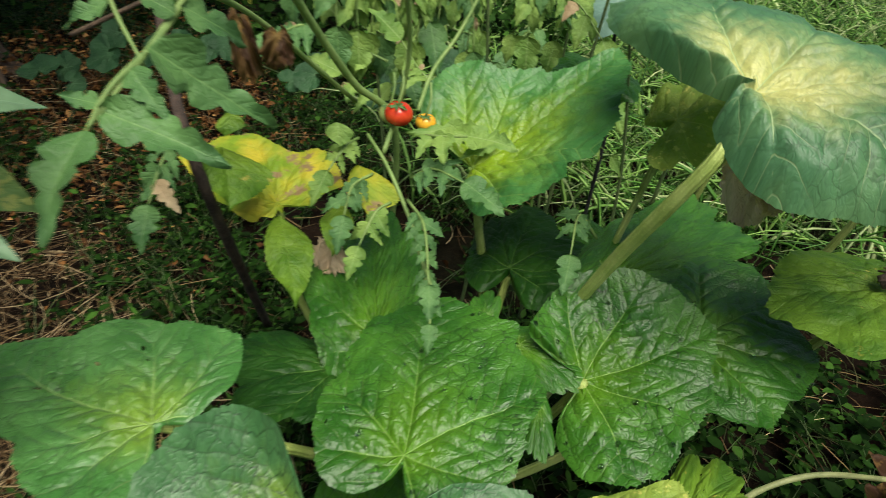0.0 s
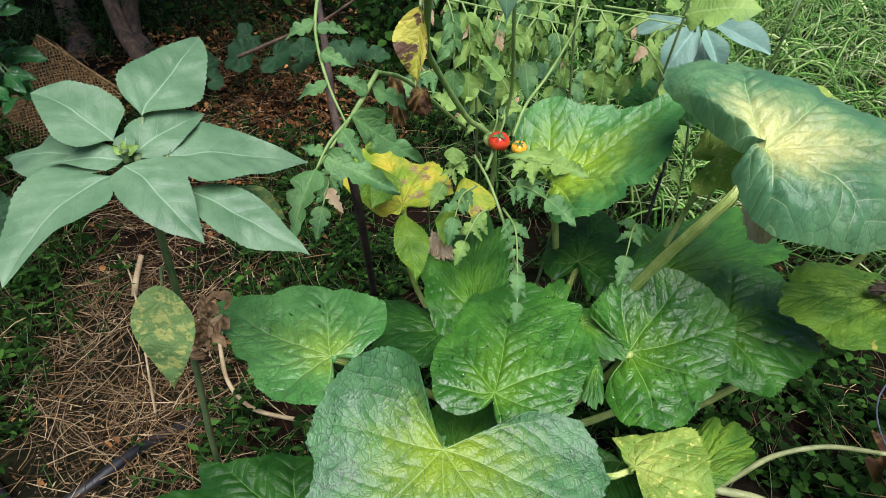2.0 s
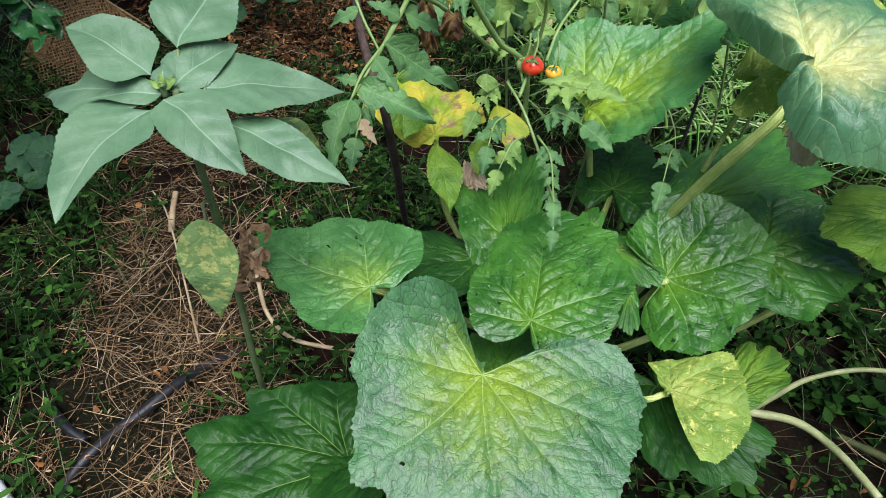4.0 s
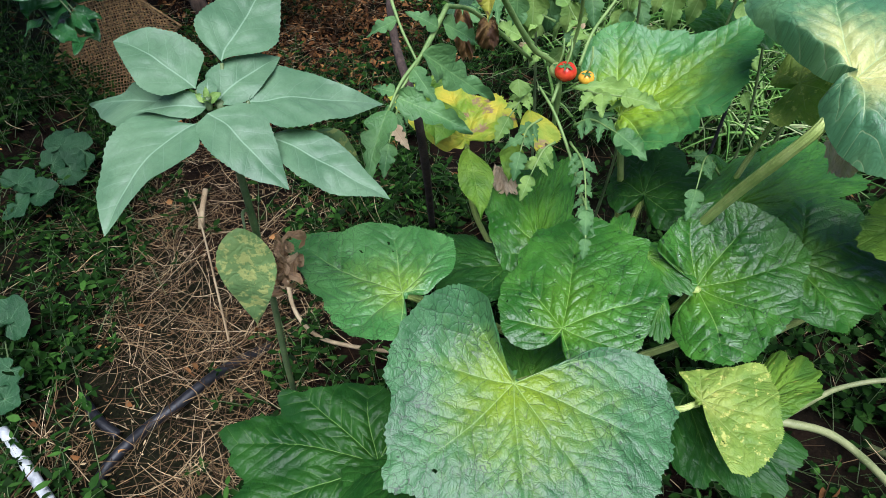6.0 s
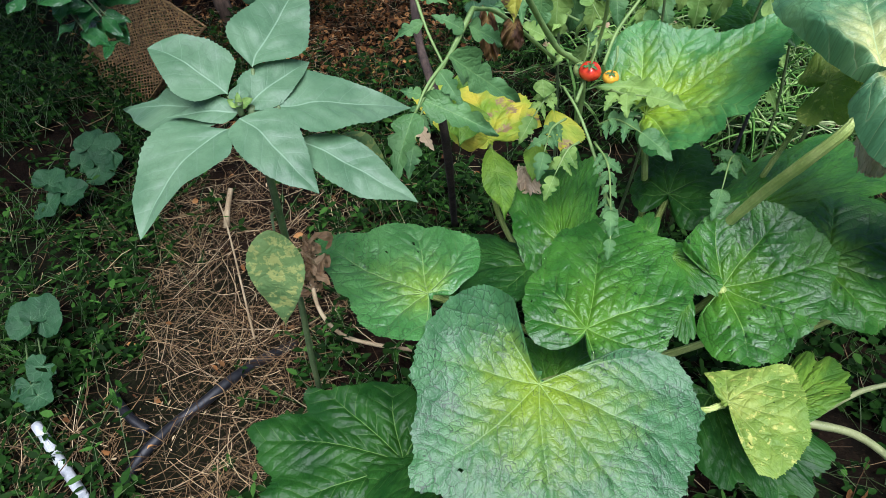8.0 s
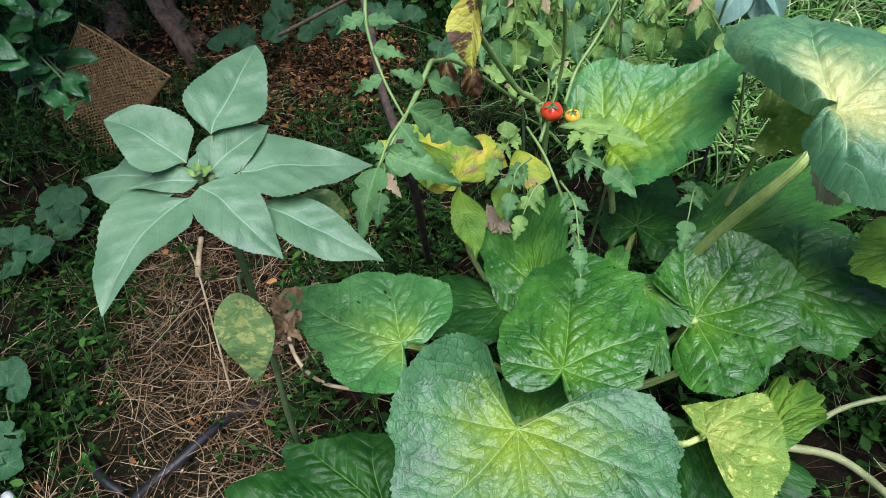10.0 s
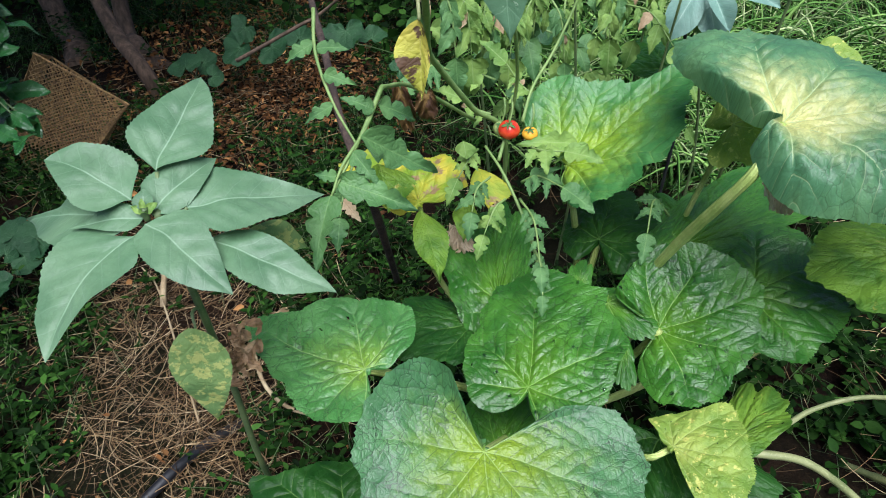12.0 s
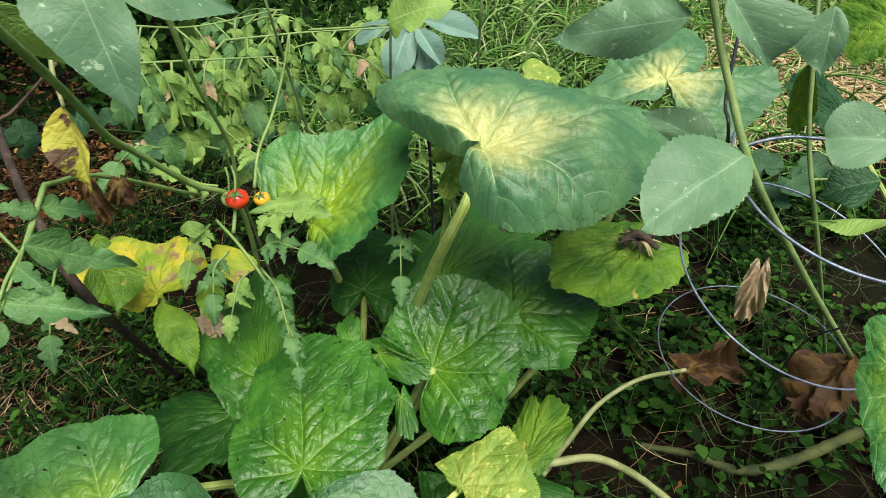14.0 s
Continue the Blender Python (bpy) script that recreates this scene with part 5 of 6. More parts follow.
pinnate("leaf", (-0.228, 0.692, 1.438), (-0.295, 0.600, 1.395), (-0.268, 0.640, 1.440), (-0.245, 0.642, 1.402), M["sun_grey"], leaner, seed=75)
tube("petiole", [(-0.119, 0.894, 1.322), (-0.115, 0.861, 1.293), (-0.105, 0.834, 1.252)], 0.0035, 0.003, M["vine"], leaner, "pale stalk of the yellow leaf", sides=6)
pinnate("leaf", (-0.105, 0.835, 1.254), (-0.093, 0.789, 1.142), (-0.139, 0.799, 1.212), (-0.084, 0.805, 1.204), M["tomato_yellow"], leaner, "yellow withering leaf with dark blotches", seed=73, wave=0.06, bow=-0.05)
pinnate("leaf", (-0.119, 0.779, 1.415), (-0.062, 0.868, 1.293), (-0.120, 0.810, 1.345), (-0.076, 0.837, 1.369), M["tomato_light"], leaner, seed=74)

# ---- second squash plant at the edge ----
neighbour = thing("squash_plant", (1.75, 0.95, 0.0), "squash plant with pale yellow-green leaves at the edge of the bed", "plant", "squash plants")
tagged(squash, group="squash plants")


def neighbour_leaf(base, tip, left, right, mat, label="", **kw):
    ob = palmate("leaf", base, tip, left, right, M[mat], neighbour, label, **kw)
    foot, top = np.array((1.75, 0.95, 0.02)), np.array(base)
    tube("petiole", [foot, (foot + top) / 2 + (0, 0, 0.12), top - (0, 0, 0.01)], 0.009, 0.006, M["petiole"], neighbour, n=14)
    return ob


neighbour_leaf((0.963, 0.486, 1.001), (0.907, 0.507, 0.969), (0.978, 0.598, 1.031), (0.892, 0.381, 0.961), "streaked", seed=23)
# the next four leaves are out of view, added to shade the ground beside them
neighbour_leaf((1.357, 0.846, 0.934), (1.251, 0.835, 0.886), (1.413, 0.987, 0.981), (1.273, 0.726, 0.893), "green", seed=26)
neighbour_leaf((1.294, 0.645, 0.846), (1.217, 0.691, 0.800), (1.369, 0.785, 0.883), (1.192, 0.540, 0.824), "green", seed=27)
neighbour_leaf((1.475, 0.965, 1.051), (1.463, 1.109, 1.007), (1.560, 1.135, 1.098), (1.380, 0.865, 0.992), "bluish", seed=28)
neighbour_leaf((1.160, 0.480, 0.832), (1.114, 0.516, 0.811), (1.212, 0.555, 0.856), (1.061, 0.391, 0.840), "green", seed=29)

# ---- sunflower by the cage ----
caged = thing("sunflower_plant", (1.738, 1.247, 0.000), "sunflower with grey-green leaves growing through a wire cage", "plant", "sunflowers")
tube("stem", [(1.738, 1.247, 0.000), (1.194, 0.841, 0.666), (0.964, 0.757, 0.959), (0.808, 0.716, 1.173), (0.761, 0.756, 1.285), (0.735, 0.777, 1.357), (0.713, 0.785, 1.422)], 0.0058, 0.005, M["stem_light"], caged, n=50)


def cage_leaf(base, tip, left, right, mat="sun_grey", **kw):
    kw.setdefault("wave", 0.035)
    return pinnate("leaf", base, tip, left, right, M[mat], caged, teeth=0.03, **kw)


cage_leaf((0.791, 0.719, 1.203), (0.637, 0.636, 1.160), (0.673, 0.721, 1.213), (0.728, 0.626, 1.171), seed=81, outline=width_oval, mid=0.5)
cage_leaf((0.720, 0.816, 1.351), (0.550, 0.903, 1.292), (0.659, 0.877, 1.361), (0.656, 0.848, 1.284), seed=82)
cage_leaf((0.749, 0.792, 1.386), (0.807, 0.753, 1.307), (0.751, 0.767, 1.353), (0.842, 0.758, 1.371), seed=83)
cage_leaf((0.940, 0.870, 1.339), (0.932, 0.837, 1.248), (0.901, 0.873, 1.284), (0.956, 0.844, 1.302), seed=84)
cage_leaf((0.776, 0.769, 1.185), (0.695, 0.872, 1.193), (0.729, 0.811, 1.174), (0.763, 0.817, 1.214), seed=85)
tube("stem", [(1.649, 1.345, -0.000), (1.142, 0.943, 0.802), (1.054, 0.978, 1.052), (1.027, 1.008, 1.196), (1.023, 1.052, 1.301)], 0.0045, 0.004, M["stem_light"], caged)
cage_leaf((1.073, 0.815, 1.155), (0.985, 0.850, 1.144), (1.036, 0.868, 1.194), (1.008, 0.791, 1.123), "sun_grey", seed=86, outline=width_oval)
cage_leaf((1.108, 0.775, 1.035), (0.989, 0.843, 0.994), (1.048, 0.794, 1.010), (1.036, 0.773, 1.010), "tomato_light", seed=87)
cage_leaf((1.115, 0.861, 1.054), (1.031, 0.876, 1.021), (1.069, 0.906, 1.066), (1.054, 0.820, 1.030), "mallow", seed=88)
cage_leaf((1.027, 1.008, 1.196), (1.054, 1.033, 1.031), (1.031, 1.044, 1.118), (1.060, 0.999, 1.118), "olive", seed=89)
neighbour_leaf((1.236, 1.125, 1.212), (1.181, 1.220, 1.190), (1.238, 1.265, 1.248), (1.172, 1.084, 1.158), "olive", seed=24)
neighbour_leaf((1.404, 1.376, 0.881), (1.394, 1.644, 0.877), (1.487, 1.585, 0.883), (1.322, 1.429, 0.872), "mallow", seed=25)

# ---- wire cage ----
cage = thing("tomato_cage", (1.486, 1.243, 0.000), "galvanised wire plant cage with round hoops", "plant cage")


def hoop(a, b, c, r, whole=True):
    """A ring of wire through three places, or the bent piece of one."""
    a, b, c = (np.array(p) for p in (a, b, c))
    u, v = b - a, c - a
    n = np.cross(u, v)
    centre = a + (np.dot(u, u) * np.cross(v, n) - np.dot(v, v) * np.cross(u, n)) / (2 * np.dot(n, n))
    e = a - centre
    rad = np.linalg.norm(e)
    e /= rad
    g = np.cross(n / np.linalg.norm(n), e)
    last = math.atan2(np.dot(c - centre, g), np.dot(c - centre, e)) % (2 * math.pi)
    span = (0, 2 * math.pi) if whole else (-0.5, last + 0.4)
    tube("hoop", [centre + rad * (math.cos(t) * e + math.sin(t) * g) for t in np.linspace(*span, 33)], r, r, M["wire_grey"], cage, sides=8, n=96, lumps=0.0)


hoop((0.841, 0.935, 0.903), (0.850, 0.768, 0.854), (1.054, 0.657, 0.783), 0.0022)
hoop((0.815, 0.790, 1.150), (0.844, 0.648, 1.115), (0.939, 0.580, 1.095), 0.0024, False)
hoop((0.894, 1.023, 0.557), (0.976, 0.781, 0.541), (1.186, 0.779, 0.537), 0.0016)
tube("stake", [(0.902, 1.037, 1.238), (0.890, 0.997, 1.136), (0.906, 0.976, 1.049), (1.538, 2.034, 0.000)], 0.003, 0.003, M["wire_black"], cage, sides=6)
tube("tie_wire", [(0.890, 0.911, 1.097), (0.929, 0.918, 1.104), (0.975, 0.918, 1.109), (1.033, 0.904, 1.109)], 0.003, 0.003, M["wire_grey"], cage, sides=6)
tube("stake", [(1.233, 1.058, 0.000), (1.084, 0.842, 0.657), (1.091, 0.762, 0.825)], 0.0018, 0.0018, M["wire_black"], cage, sides=6)

# ---- blue-green plant beyond ----
blue = thing("young_sunflower", (0.42, 1.95, 0.0), "young plant with drooping blue-green leaves on a dark stem", "plant")
tube("stem", [(0.42, 1.95, 0.0), (0.41, 1.9, 0.6), (0.362, 1.768, 0.821), (0.356, 1.750, 0.969), (0.362, 1.739, 1.037)], 0.006, 0.004, M["wire_black"], blue)
for a, b, l, r, k in (((0.365, 1.733, 1.017), (0.303, 1.622, 0.902), (0.296, 1.674, 0.982), (0.378, 1.657, 0.955), 1), ((0.385, 1.709, 1.014), (0.443, 1.604, 0.952), (0.384, 1.650, 0.998), (0.441, 1.648, 1.013), 2), ((0.401, 1.722, 1.029), (0.544, 1.629, 1.014), (0.448, 1.668, 1.014), (0.486, 1.697, 1.058), 3), ((0.333, 1.766, 1.013), (0.215, 1.774, 0.954), (0.260, 1.789, 1.004), (0.280, 1.727, 0.978), 4), ((0.388, 1.730, 0.985), (0.425, 1.633, 0.906), (0.369, 1.673, 0.938), (0.441, 1.671, 0.958), 5)):
    pinnate("leaf", a, b, l, r, M["blue_leaf"], blue, seed=90 + k, outline=width_lance)
over = tube("leaf", [(0.127, 1.552, 1.077), (0.233, 1.524, 1.090), (0.334, 1.500, 1.102)], 0.0035, 0.002, M["stem_tomato"], tomato, sides=6)
leaflet("leaflet", (0.313, 1.502, 1.106), (0.471, 1.456, 1.166), UP, "tomato_light", over, 0, 1.3)
leaflet("leaflet", (0.298, 1.506, 1.112), (0.258, 1.535, 1.133), UP, "tomato_light", over, 1, 1.4)
leaflet("leaflet", (0.324, 1.503, 1.111), (0.378, 1.530, 1.151), UP, "tomato_light", over, 2, 1.3)

# ---- vines and withered pieces of the squash ----
tube("vine", [(0.580, 0.853, 0.303), (0.660, 0.882, 0.277), (0.748, 0.869, 0.303), (0.820, 0.806, 0.323), (0.877, 0.709, 0.349)], 0.011, 0.008, M["vine"], squash, "pale squash vine", n=30)
tube("vine", [(0.630, 0.879, 0.233), (0.737, 1.019, 0.178), (0.833, 1.118, 0.176), (0.949, 1.163, 0.214), (1.058, 1.133, 0.281)], 0.008, 0.006, M["vine"], squash, "pale squash vine", n=30)
tube("vine", [(0.946, 1.081, 0.030), (1.081, 1.019, 0.062), (1.183, 0.957, 0.070), (1.324, 0.965, 0.085), (1.559, 1.045, 0.080)], 0.009, 0.017, M["vine_old"], squash, "thick mottled squash vine on the ground", n=44, lumps=0.2)
tube("vine", [(-0.704, 0.960, 0.140), (-0.638, 0.885, 0.080), (-0.550, 0.848, 0.050), (-0.452, 0.856, 0.040), (-0.305, 0.880, 0.050)], 0.0065, 0.006, M["dry_stalk"], squash, "dry pale squash vine", n=30)


def withered(base, tip, left, right, label, mat="brown_leaf", seed=1):
    """A crumpled dry leaf."""
    ob = palmate("dry_leaf", base, tip, left, right, M[mat], None, seed=seed, curl=0.15, wave=0.25, teeth=0.06, rings=30, spokes=110, back=0.5, lobes=0.3, crumple=0.8)
    return tagged(ob, label, "dry leaf", "withered leaves")


withered((1.054, 1.134, 0.280), (1.175, 1.097, 0.345), (1.137, 1.192, 0.332), (1.088, 1.054, 0.316), "brown withered leaf at the end of a vine", seed=101)
withered((1.209, 0.848, 0.607), (1.120, 0.831, 0.528), (1.163, 0.769, 0.585), (1.174, 0.911, 0.556), "crumpled brown leaf hanging on the wire cage", seed=102)
withered((1.050, 0.978, 0.763), (1.019, 0.922, 0.684), (1.006, 0.964, 0.717), (1.059, 0.943, 0.732), "pale curled dry leaf", "tan_leaf", 103)
withered((0.540, 1.087, 0.948), (0.566, 0.994, 0.898), (0.493, 1.044, 0.898), (0.585, 1.032, 0.941), "bleached crumpled leaf below the big squash leaf", "bleached", 104)
withered((-0.115, 1.085, 0.628), (-0.088, 1.03, 0.602), (-0.128, 1.046, 0.608), (-0.066, 1.06, 0.618), "small bleached leaf tip", "bleached", 105)


def shrivelled(centre, spread, count, mat, label, seed):
    """A bunch of dry leaf shreds, curled and twisted into one another."""
    rs = random.Random(seed)
    verts, faces, vn, local = [], [], [], []
    for k in range(count):
        p = np.array([rs.gauss(0, 0.4) * s for s in spread])
        go = np.array([rs.gauss(0, 1) for _ in range(3)])
        go /= np.linalg.norm(go)
        wide = np.cross(go, [rs.gauss(0, 1) for _ in range(3)])
        half, step, m, first = rs.uniform(0.004, 0.011), rs.uniform(0.006, 0.011), 8, len(verts)
        for i in range(m + 1):
            go = go + np.array([rs.gauss(0, 0.33) for _ in range(3)]) - 9.0 * p
            go /= np.linalg.norm(go)
            wide = wide - np.dot(wide, go) * go + 0.25 * np.cross(go, wide)
            wide /= np.linalg.norm(wide)
            lift = np.cross(go, wide)
            p = p + step * go
            w = half * math.sin(math.pi * (0.08 + 0.84 * i / m)) ** 0.6
            for j in range(5):
                q = j / 2 - 1
                verts.append(np.array(centre) + p + w * q * wide + (0.35 * w * q * abs(q) + rs.gauss(0, 0.0026)) * lift + rs.gauss(0, 0.0012) * go)
                vn.append((i * step, abs(q) * w, i / m))
                local.append((q * w, i * step, k * 0.21))
        faces += [(first + i * 5 + j, first + i * 5 + j + 1, first + i * 5 + j + 6, first + i * 5 + j + 5) for i in range(m) for j in range(4)]
    ob = mesh_object("dry_leaf", verts, faces, M[mat], smooth=False, attrs={"vn": vn, "local": local})
    return tagged(ob, label, "dry leaf", "withered leaves")


shrivelled((-0.354, 0.525, 0.757), (0.034, 0.02, 0.05), 24, "brown_curl", "light brown shrivelled leaf beside the sunflower stem", 106)
withered((-0.142, 0.974, 1.043), (-0.133, 0.954, 1.005), (-0.161, 0.957, 1.025), (-0.118, 0.971, 1.025), "dark brown shrivelled tomato leaf", seed=107)
withered((-0.189, 0.964, 1.052), (-0.168, 0.933, 0.989), (-0.200, 0.944, 1.025), (-0.158, 0.953, 1.016), "brown hanging tomato leaf", seed=108)
withered((-0.759, 1.177, 0.030), (-0.707, 1.221, 0.030), (-0.724, 1.172, 0.030), (-0.737, 1.222, 0.030), "bleached leaf scrap on the ground", "tan_leaf", 109)
tube("leaf_scrap", [(0.792, 1.081, 0.770), (0.823, 1.076, 0.796), (0.855, 1.039, 0.785)], 0.012, 0.006, M["stick"], squash, "withered brown flower", n=10)
for k in range(14):
    rs = random.Random(1200 + k)
    c = np.array((0.825, 1.072, 0.776))
    a = rs.uniform(0, 6.28)
    tube("flower_shred", [c, c + np.array((0.02 * math.cos(a), 0.02 * math.sin(a), 0.012)), c + np.array((0.045 * math.cos(a), 0.045 * math.sin(a), rs.uniform(-0.01, 0.02)))], 0.004, 0.0015, M["stick"] if k % 3 else M["dry_stalk"], squash, sides=5, n=8)
# narrow yellowing leaves hanging beside the yellow one
for b, t, l, r, m, k in (((-0.197, 1.075, 0.674), (-0.104, 0.911, 0.618), (-0.190, 0.987, 0.650), (-0.116, 1.018, 0.644), "olive", 1), ((-0.098, 1.104, 0.709), (-0.075, 0.998, 0.671), (-0.112, 1.046, 0.691), (-0.056, 1.061, 0.693), "olive", 2), ((-0.079, 1.166, 0.752), (-0.036, 1.087, 0.703), (-0.086, 1.120, 0.725), (0.008, 1.133, 0.721), "yellow", 3), ((-0.267, 1.068, 0.869), (-0.272, 1.041, 0.833), (-0.286, 1.046, 0.849), (-0.245, 1.061, 0.848), "olive", 4), ((-0.104, 1.111, 0.859), (-0.091, 1.092, 0.825), (-0.119, 1.097, 0.843), (-0.074, 1.109, 0.845), "tomato_light", 5), ((-0.291, 1.070, 0.795), (-0.239, 0.978, 0.737), (-0.296, 0.993, 0.784), (-0.211, 1.075, 0.745), "olive", 6)):
    pinnate("leaf", b, t, l, r, M[m], squash, seed=110 + k, wave=0.06, teeth=0.03)
# small leaves between the larger ones
for b, t, l, r, m, k in (((0.264, 0.986, 0.570), (0.370, 0.925, 0.580), (0.327, 1.039, 0.574), (0.305, 0.913, 0.560), "green", 1), ((0.309, 0.877, 0.555), (0.322, 0.788, 0.534), (0.295, 0.825, 0.536), (0.341, 0.832, 0.546), "green", 2), ((0.196, 1.032, 0.558), (0.190, 1.105, 0.577), (0.164, 1.065, 0.563), (0.224, 1.071, 0.570), "green", 3), ((0.423, 1.286, 0.601), (0.329, 1.364, 0.571), (0.389, 1.252, 0.583), (0.378, 1.392, 0.599), "green", 4)):
    squash_leaf(b, t, l, r, m, seed=120 + k, rings=18, spokes=80)

# ---- stick, basket, trees, shrub ----
tagged(tube("stick", [(-0.43, 1.48, -0.05), (-0.280, 0.982, 0.759), (-0.380, 1.087, 0.890), (-0.436, 1.172, 0.987), (-0.576, 1.413, 1.022)], 0.011, 0.008, M["stick"], n=30), "dark weathered wooden stick standing in the ground", "stick")
tagged(tube("dead_twig", [(-0.921, 1.547, 0.735), (-0.717, 1.609, 0.844), (-0.675, 1.641, 0.862), (-0.527, 1.648, 0.980)], 0.006, 0.004, M["bark"], n=20), "thin grey dead twig", "twig")
tagged(tube("dry_stalk", [(-1.145, 1.123, 0.020), (-1.159, 1.164, 0.060), (-1.181, 1.232, 0.100)], 0.011, 0.009, M["dry_stalk"], n=10), "broken pale dry stalk", "stalk")
tagged(tube("dry_stalk", [(-0.787, 0.748, 0.030), (-1.161, 1.145, 0.050), (-1.238, 1.191, 0.120)], 0.0035, 0.0025, M["dry_stalk"], n=20), "long thin dry stalk on the mulch", "stalk")


def basket():
    """A tapered basket of rusty wire mesh, tipped over."""
    top = thing("wire_basket", (-2.143, 1.683, 0.000), "rusty wire mesh basket tipped on its side", "basket")
    low = [np.array(p) for p in ((-2.37, 1.757, 0.020), (-1.90, 1.62, 0.020), (-1.823, 1.707, 0.071), (-2.184, 1.758, 0.112))]
    rim = [np.array(p) for p in ((-1.995, 1.812, 0.506), (-1.479, 1.649, 0.446), (-1.754, 1.918, 0.249), (-2.168, 2.038, 0.359))]
    for k in range(4):
        a, b, c, d = low[k], low[(k + 1) % 4], rim[(k + 1) % 4], rim[k]
        n, m = 19, 22
        lines = []
        for i in range(-m, n + 1):
            for sgn in (1, -1):
                pts = []
                for q in np.linspace(0, 1, 21):
                    s = (i + q * m) / n
                    if sgn < 0:
                        s = 1 - s
                    if 0 <= s <= 1:
                        p = (1 - q) * ((1 - s) * a + s * b) + q * ((1 - s) * d + s * c)
                        bulge = 0.03 * math.sin(math.pi * s) * math.sin(math.pi * q)
                        pts.append(p + bulge * unit(np.cross(b - a, d - a)) * -1)
                if len(pts) > 2:
                    lines.append(spline(pts, 12))
        lines = np.array(lines)
        ob = strands("mesh_side", lines, np.full(lines.shape[:2], 0.0021), M["wire_rust"], 4)
        attach(ob, top)
        tube("rim_wire", [d, (c + d) / 2, c], 0.004, 0.004, M["wire_rust"], top, sides=6)
        tube("base_wire", [a, (a + b) / 2, b], 0.004, 0.004, M["wire_rust"], top, sides=6)


basket()


def tree(name, base, points, r0, r1, label, crown_at, crown_r, seed, count=4600):
    top = thing(name, base, label, "tree", "trees")
    tube("trunk", points, r0, r1, M["bark"], top, sides=14, n=40, lumps=0.08)
    rng = np.random.default_rng(seed)
    end = np.array(points[-1])
    for k in range(7):
        a = rng.uniform(0, 6.28)
        go = np.array((math.cos(a), math.sin(a), rng.uniform(0.3, 1.0)))
        tube("limb", [end - (0, 0, rng.uniform(0, 0.6)), end + 0.5 * go, end + rng.uniform(0.9, 1.4) * go], r1 * 0.6, 0.008, M["bark"], top, sides=7, n=14)
    # unseen foliage, put where it shades the ground to the left and back
    c = np.array(crown_at) + rng.normal(size=(count, 3)) * np.array(crown_r) * 0.5
    lumps = np.array(crown_at) + rng.uniform(-1, 1, size=(26, 3)) * np.array(crown_r)
    c = np.concatenate([c, lumps[rng.integers(0, 26, count)] + rng.normal(size=(count, 3)) * 0.22])
    n = len(c)
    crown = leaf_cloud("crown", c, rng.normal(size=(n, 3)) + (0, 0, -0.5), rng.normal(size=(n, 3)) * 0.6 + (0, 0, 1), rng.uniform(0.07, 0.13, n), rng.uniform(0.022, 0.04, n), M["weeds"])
    attach(crown, top)


tree("tree", (-1.947, 2.348, 0.000), [(-2.011, 2.422, -0.050), (-2.059, 2.420, 0.131), (-2.281, 2.550, 0.296), (-2.5, 2.75, 0.75), (-2.75, 3.0, 1.5), (-2.8, 3.2, 2.4)], 0.038, 0.032, "bare grey-brown leaning tree trunk", (-2.5, 1.5, 3.3), (1.5, 1.6, 0.7), 11, 7000)
tree("tree", (-2.2, 2.72, 0.0), [(-2.16, 2.7, -0.05), (-2.334, 2.750, 0.050), (-2.457, 2.850, 0.153), (-2.5, 3.1, 0.9), (-2.6, 3.4, 2.0)], 0.055, 0.035, "bare brown tree trunk in the shade", (-2.6, 3.2, 3.1), (1.6, 1.3, 0.7), 12, 6000)
tree("tree", (-2.7, 2.75, 0.0), [(-2.62, 2.6, -0.05), (-2.795, 2.800, -0.002), (-3.000, 2.950, 0.080), (-3.3, 3.2, 1.0), (-3.5, 3.3, 2.2)], 0.08, 0.05, "dark leaning tree trunk in the shade", (-3.9, 3.4, 2.9), (1.4, 1.6, 0.9), 13)


def shrub():
    top = thing("shrub", (-2.05, 0.95, 0.0), "evergreen shrub with dark glossy leaves", "shrub")
    rng = random.Random(21)
    for k in range(11):
        end = np.array((-1.06, 0.93, 1.0)) + np.array((rng.uniform(-0.16, 0.02), rng.uniform(-0.12, 0.1), rng.uniform(-0.14, 0.16)))
        pts = [(-2.05 + rng.uniform(-0.2, 0.1), 0.95 + rng.uniform(-0.1, 0.1), 0.0), (-1.85 + rng.uniform(-0.1, 0.02), 0.95, 0.9), (end + (-1.6, 0.98, 1.1)) / 2 + (-0.06, 0.02, 0.1), end]
        tube("twig", pts, 0.005, 0.002, M["stem_green"], top, sides=6)
        line = spline(pts, 40)
        for j in range(13):
            at = line[27 + j]
            a = j * 2.4 + k
            go = unit(np.array((0.8 * math.cos(a) + 0.2, 0.8 * math.sin(a) - 0.2, rng.uniform(-0.5, 0.15))))
            leaflet("leaf", at, at + go * rng.uniform(0.06, 0.1), (rng.uniform(-0.3, 0.3), -0.5, 0.9), "shrub", top, j % 3, rng.uniform(0.9, 1.25), width_lance, 0.1, 0.024)


shrub()


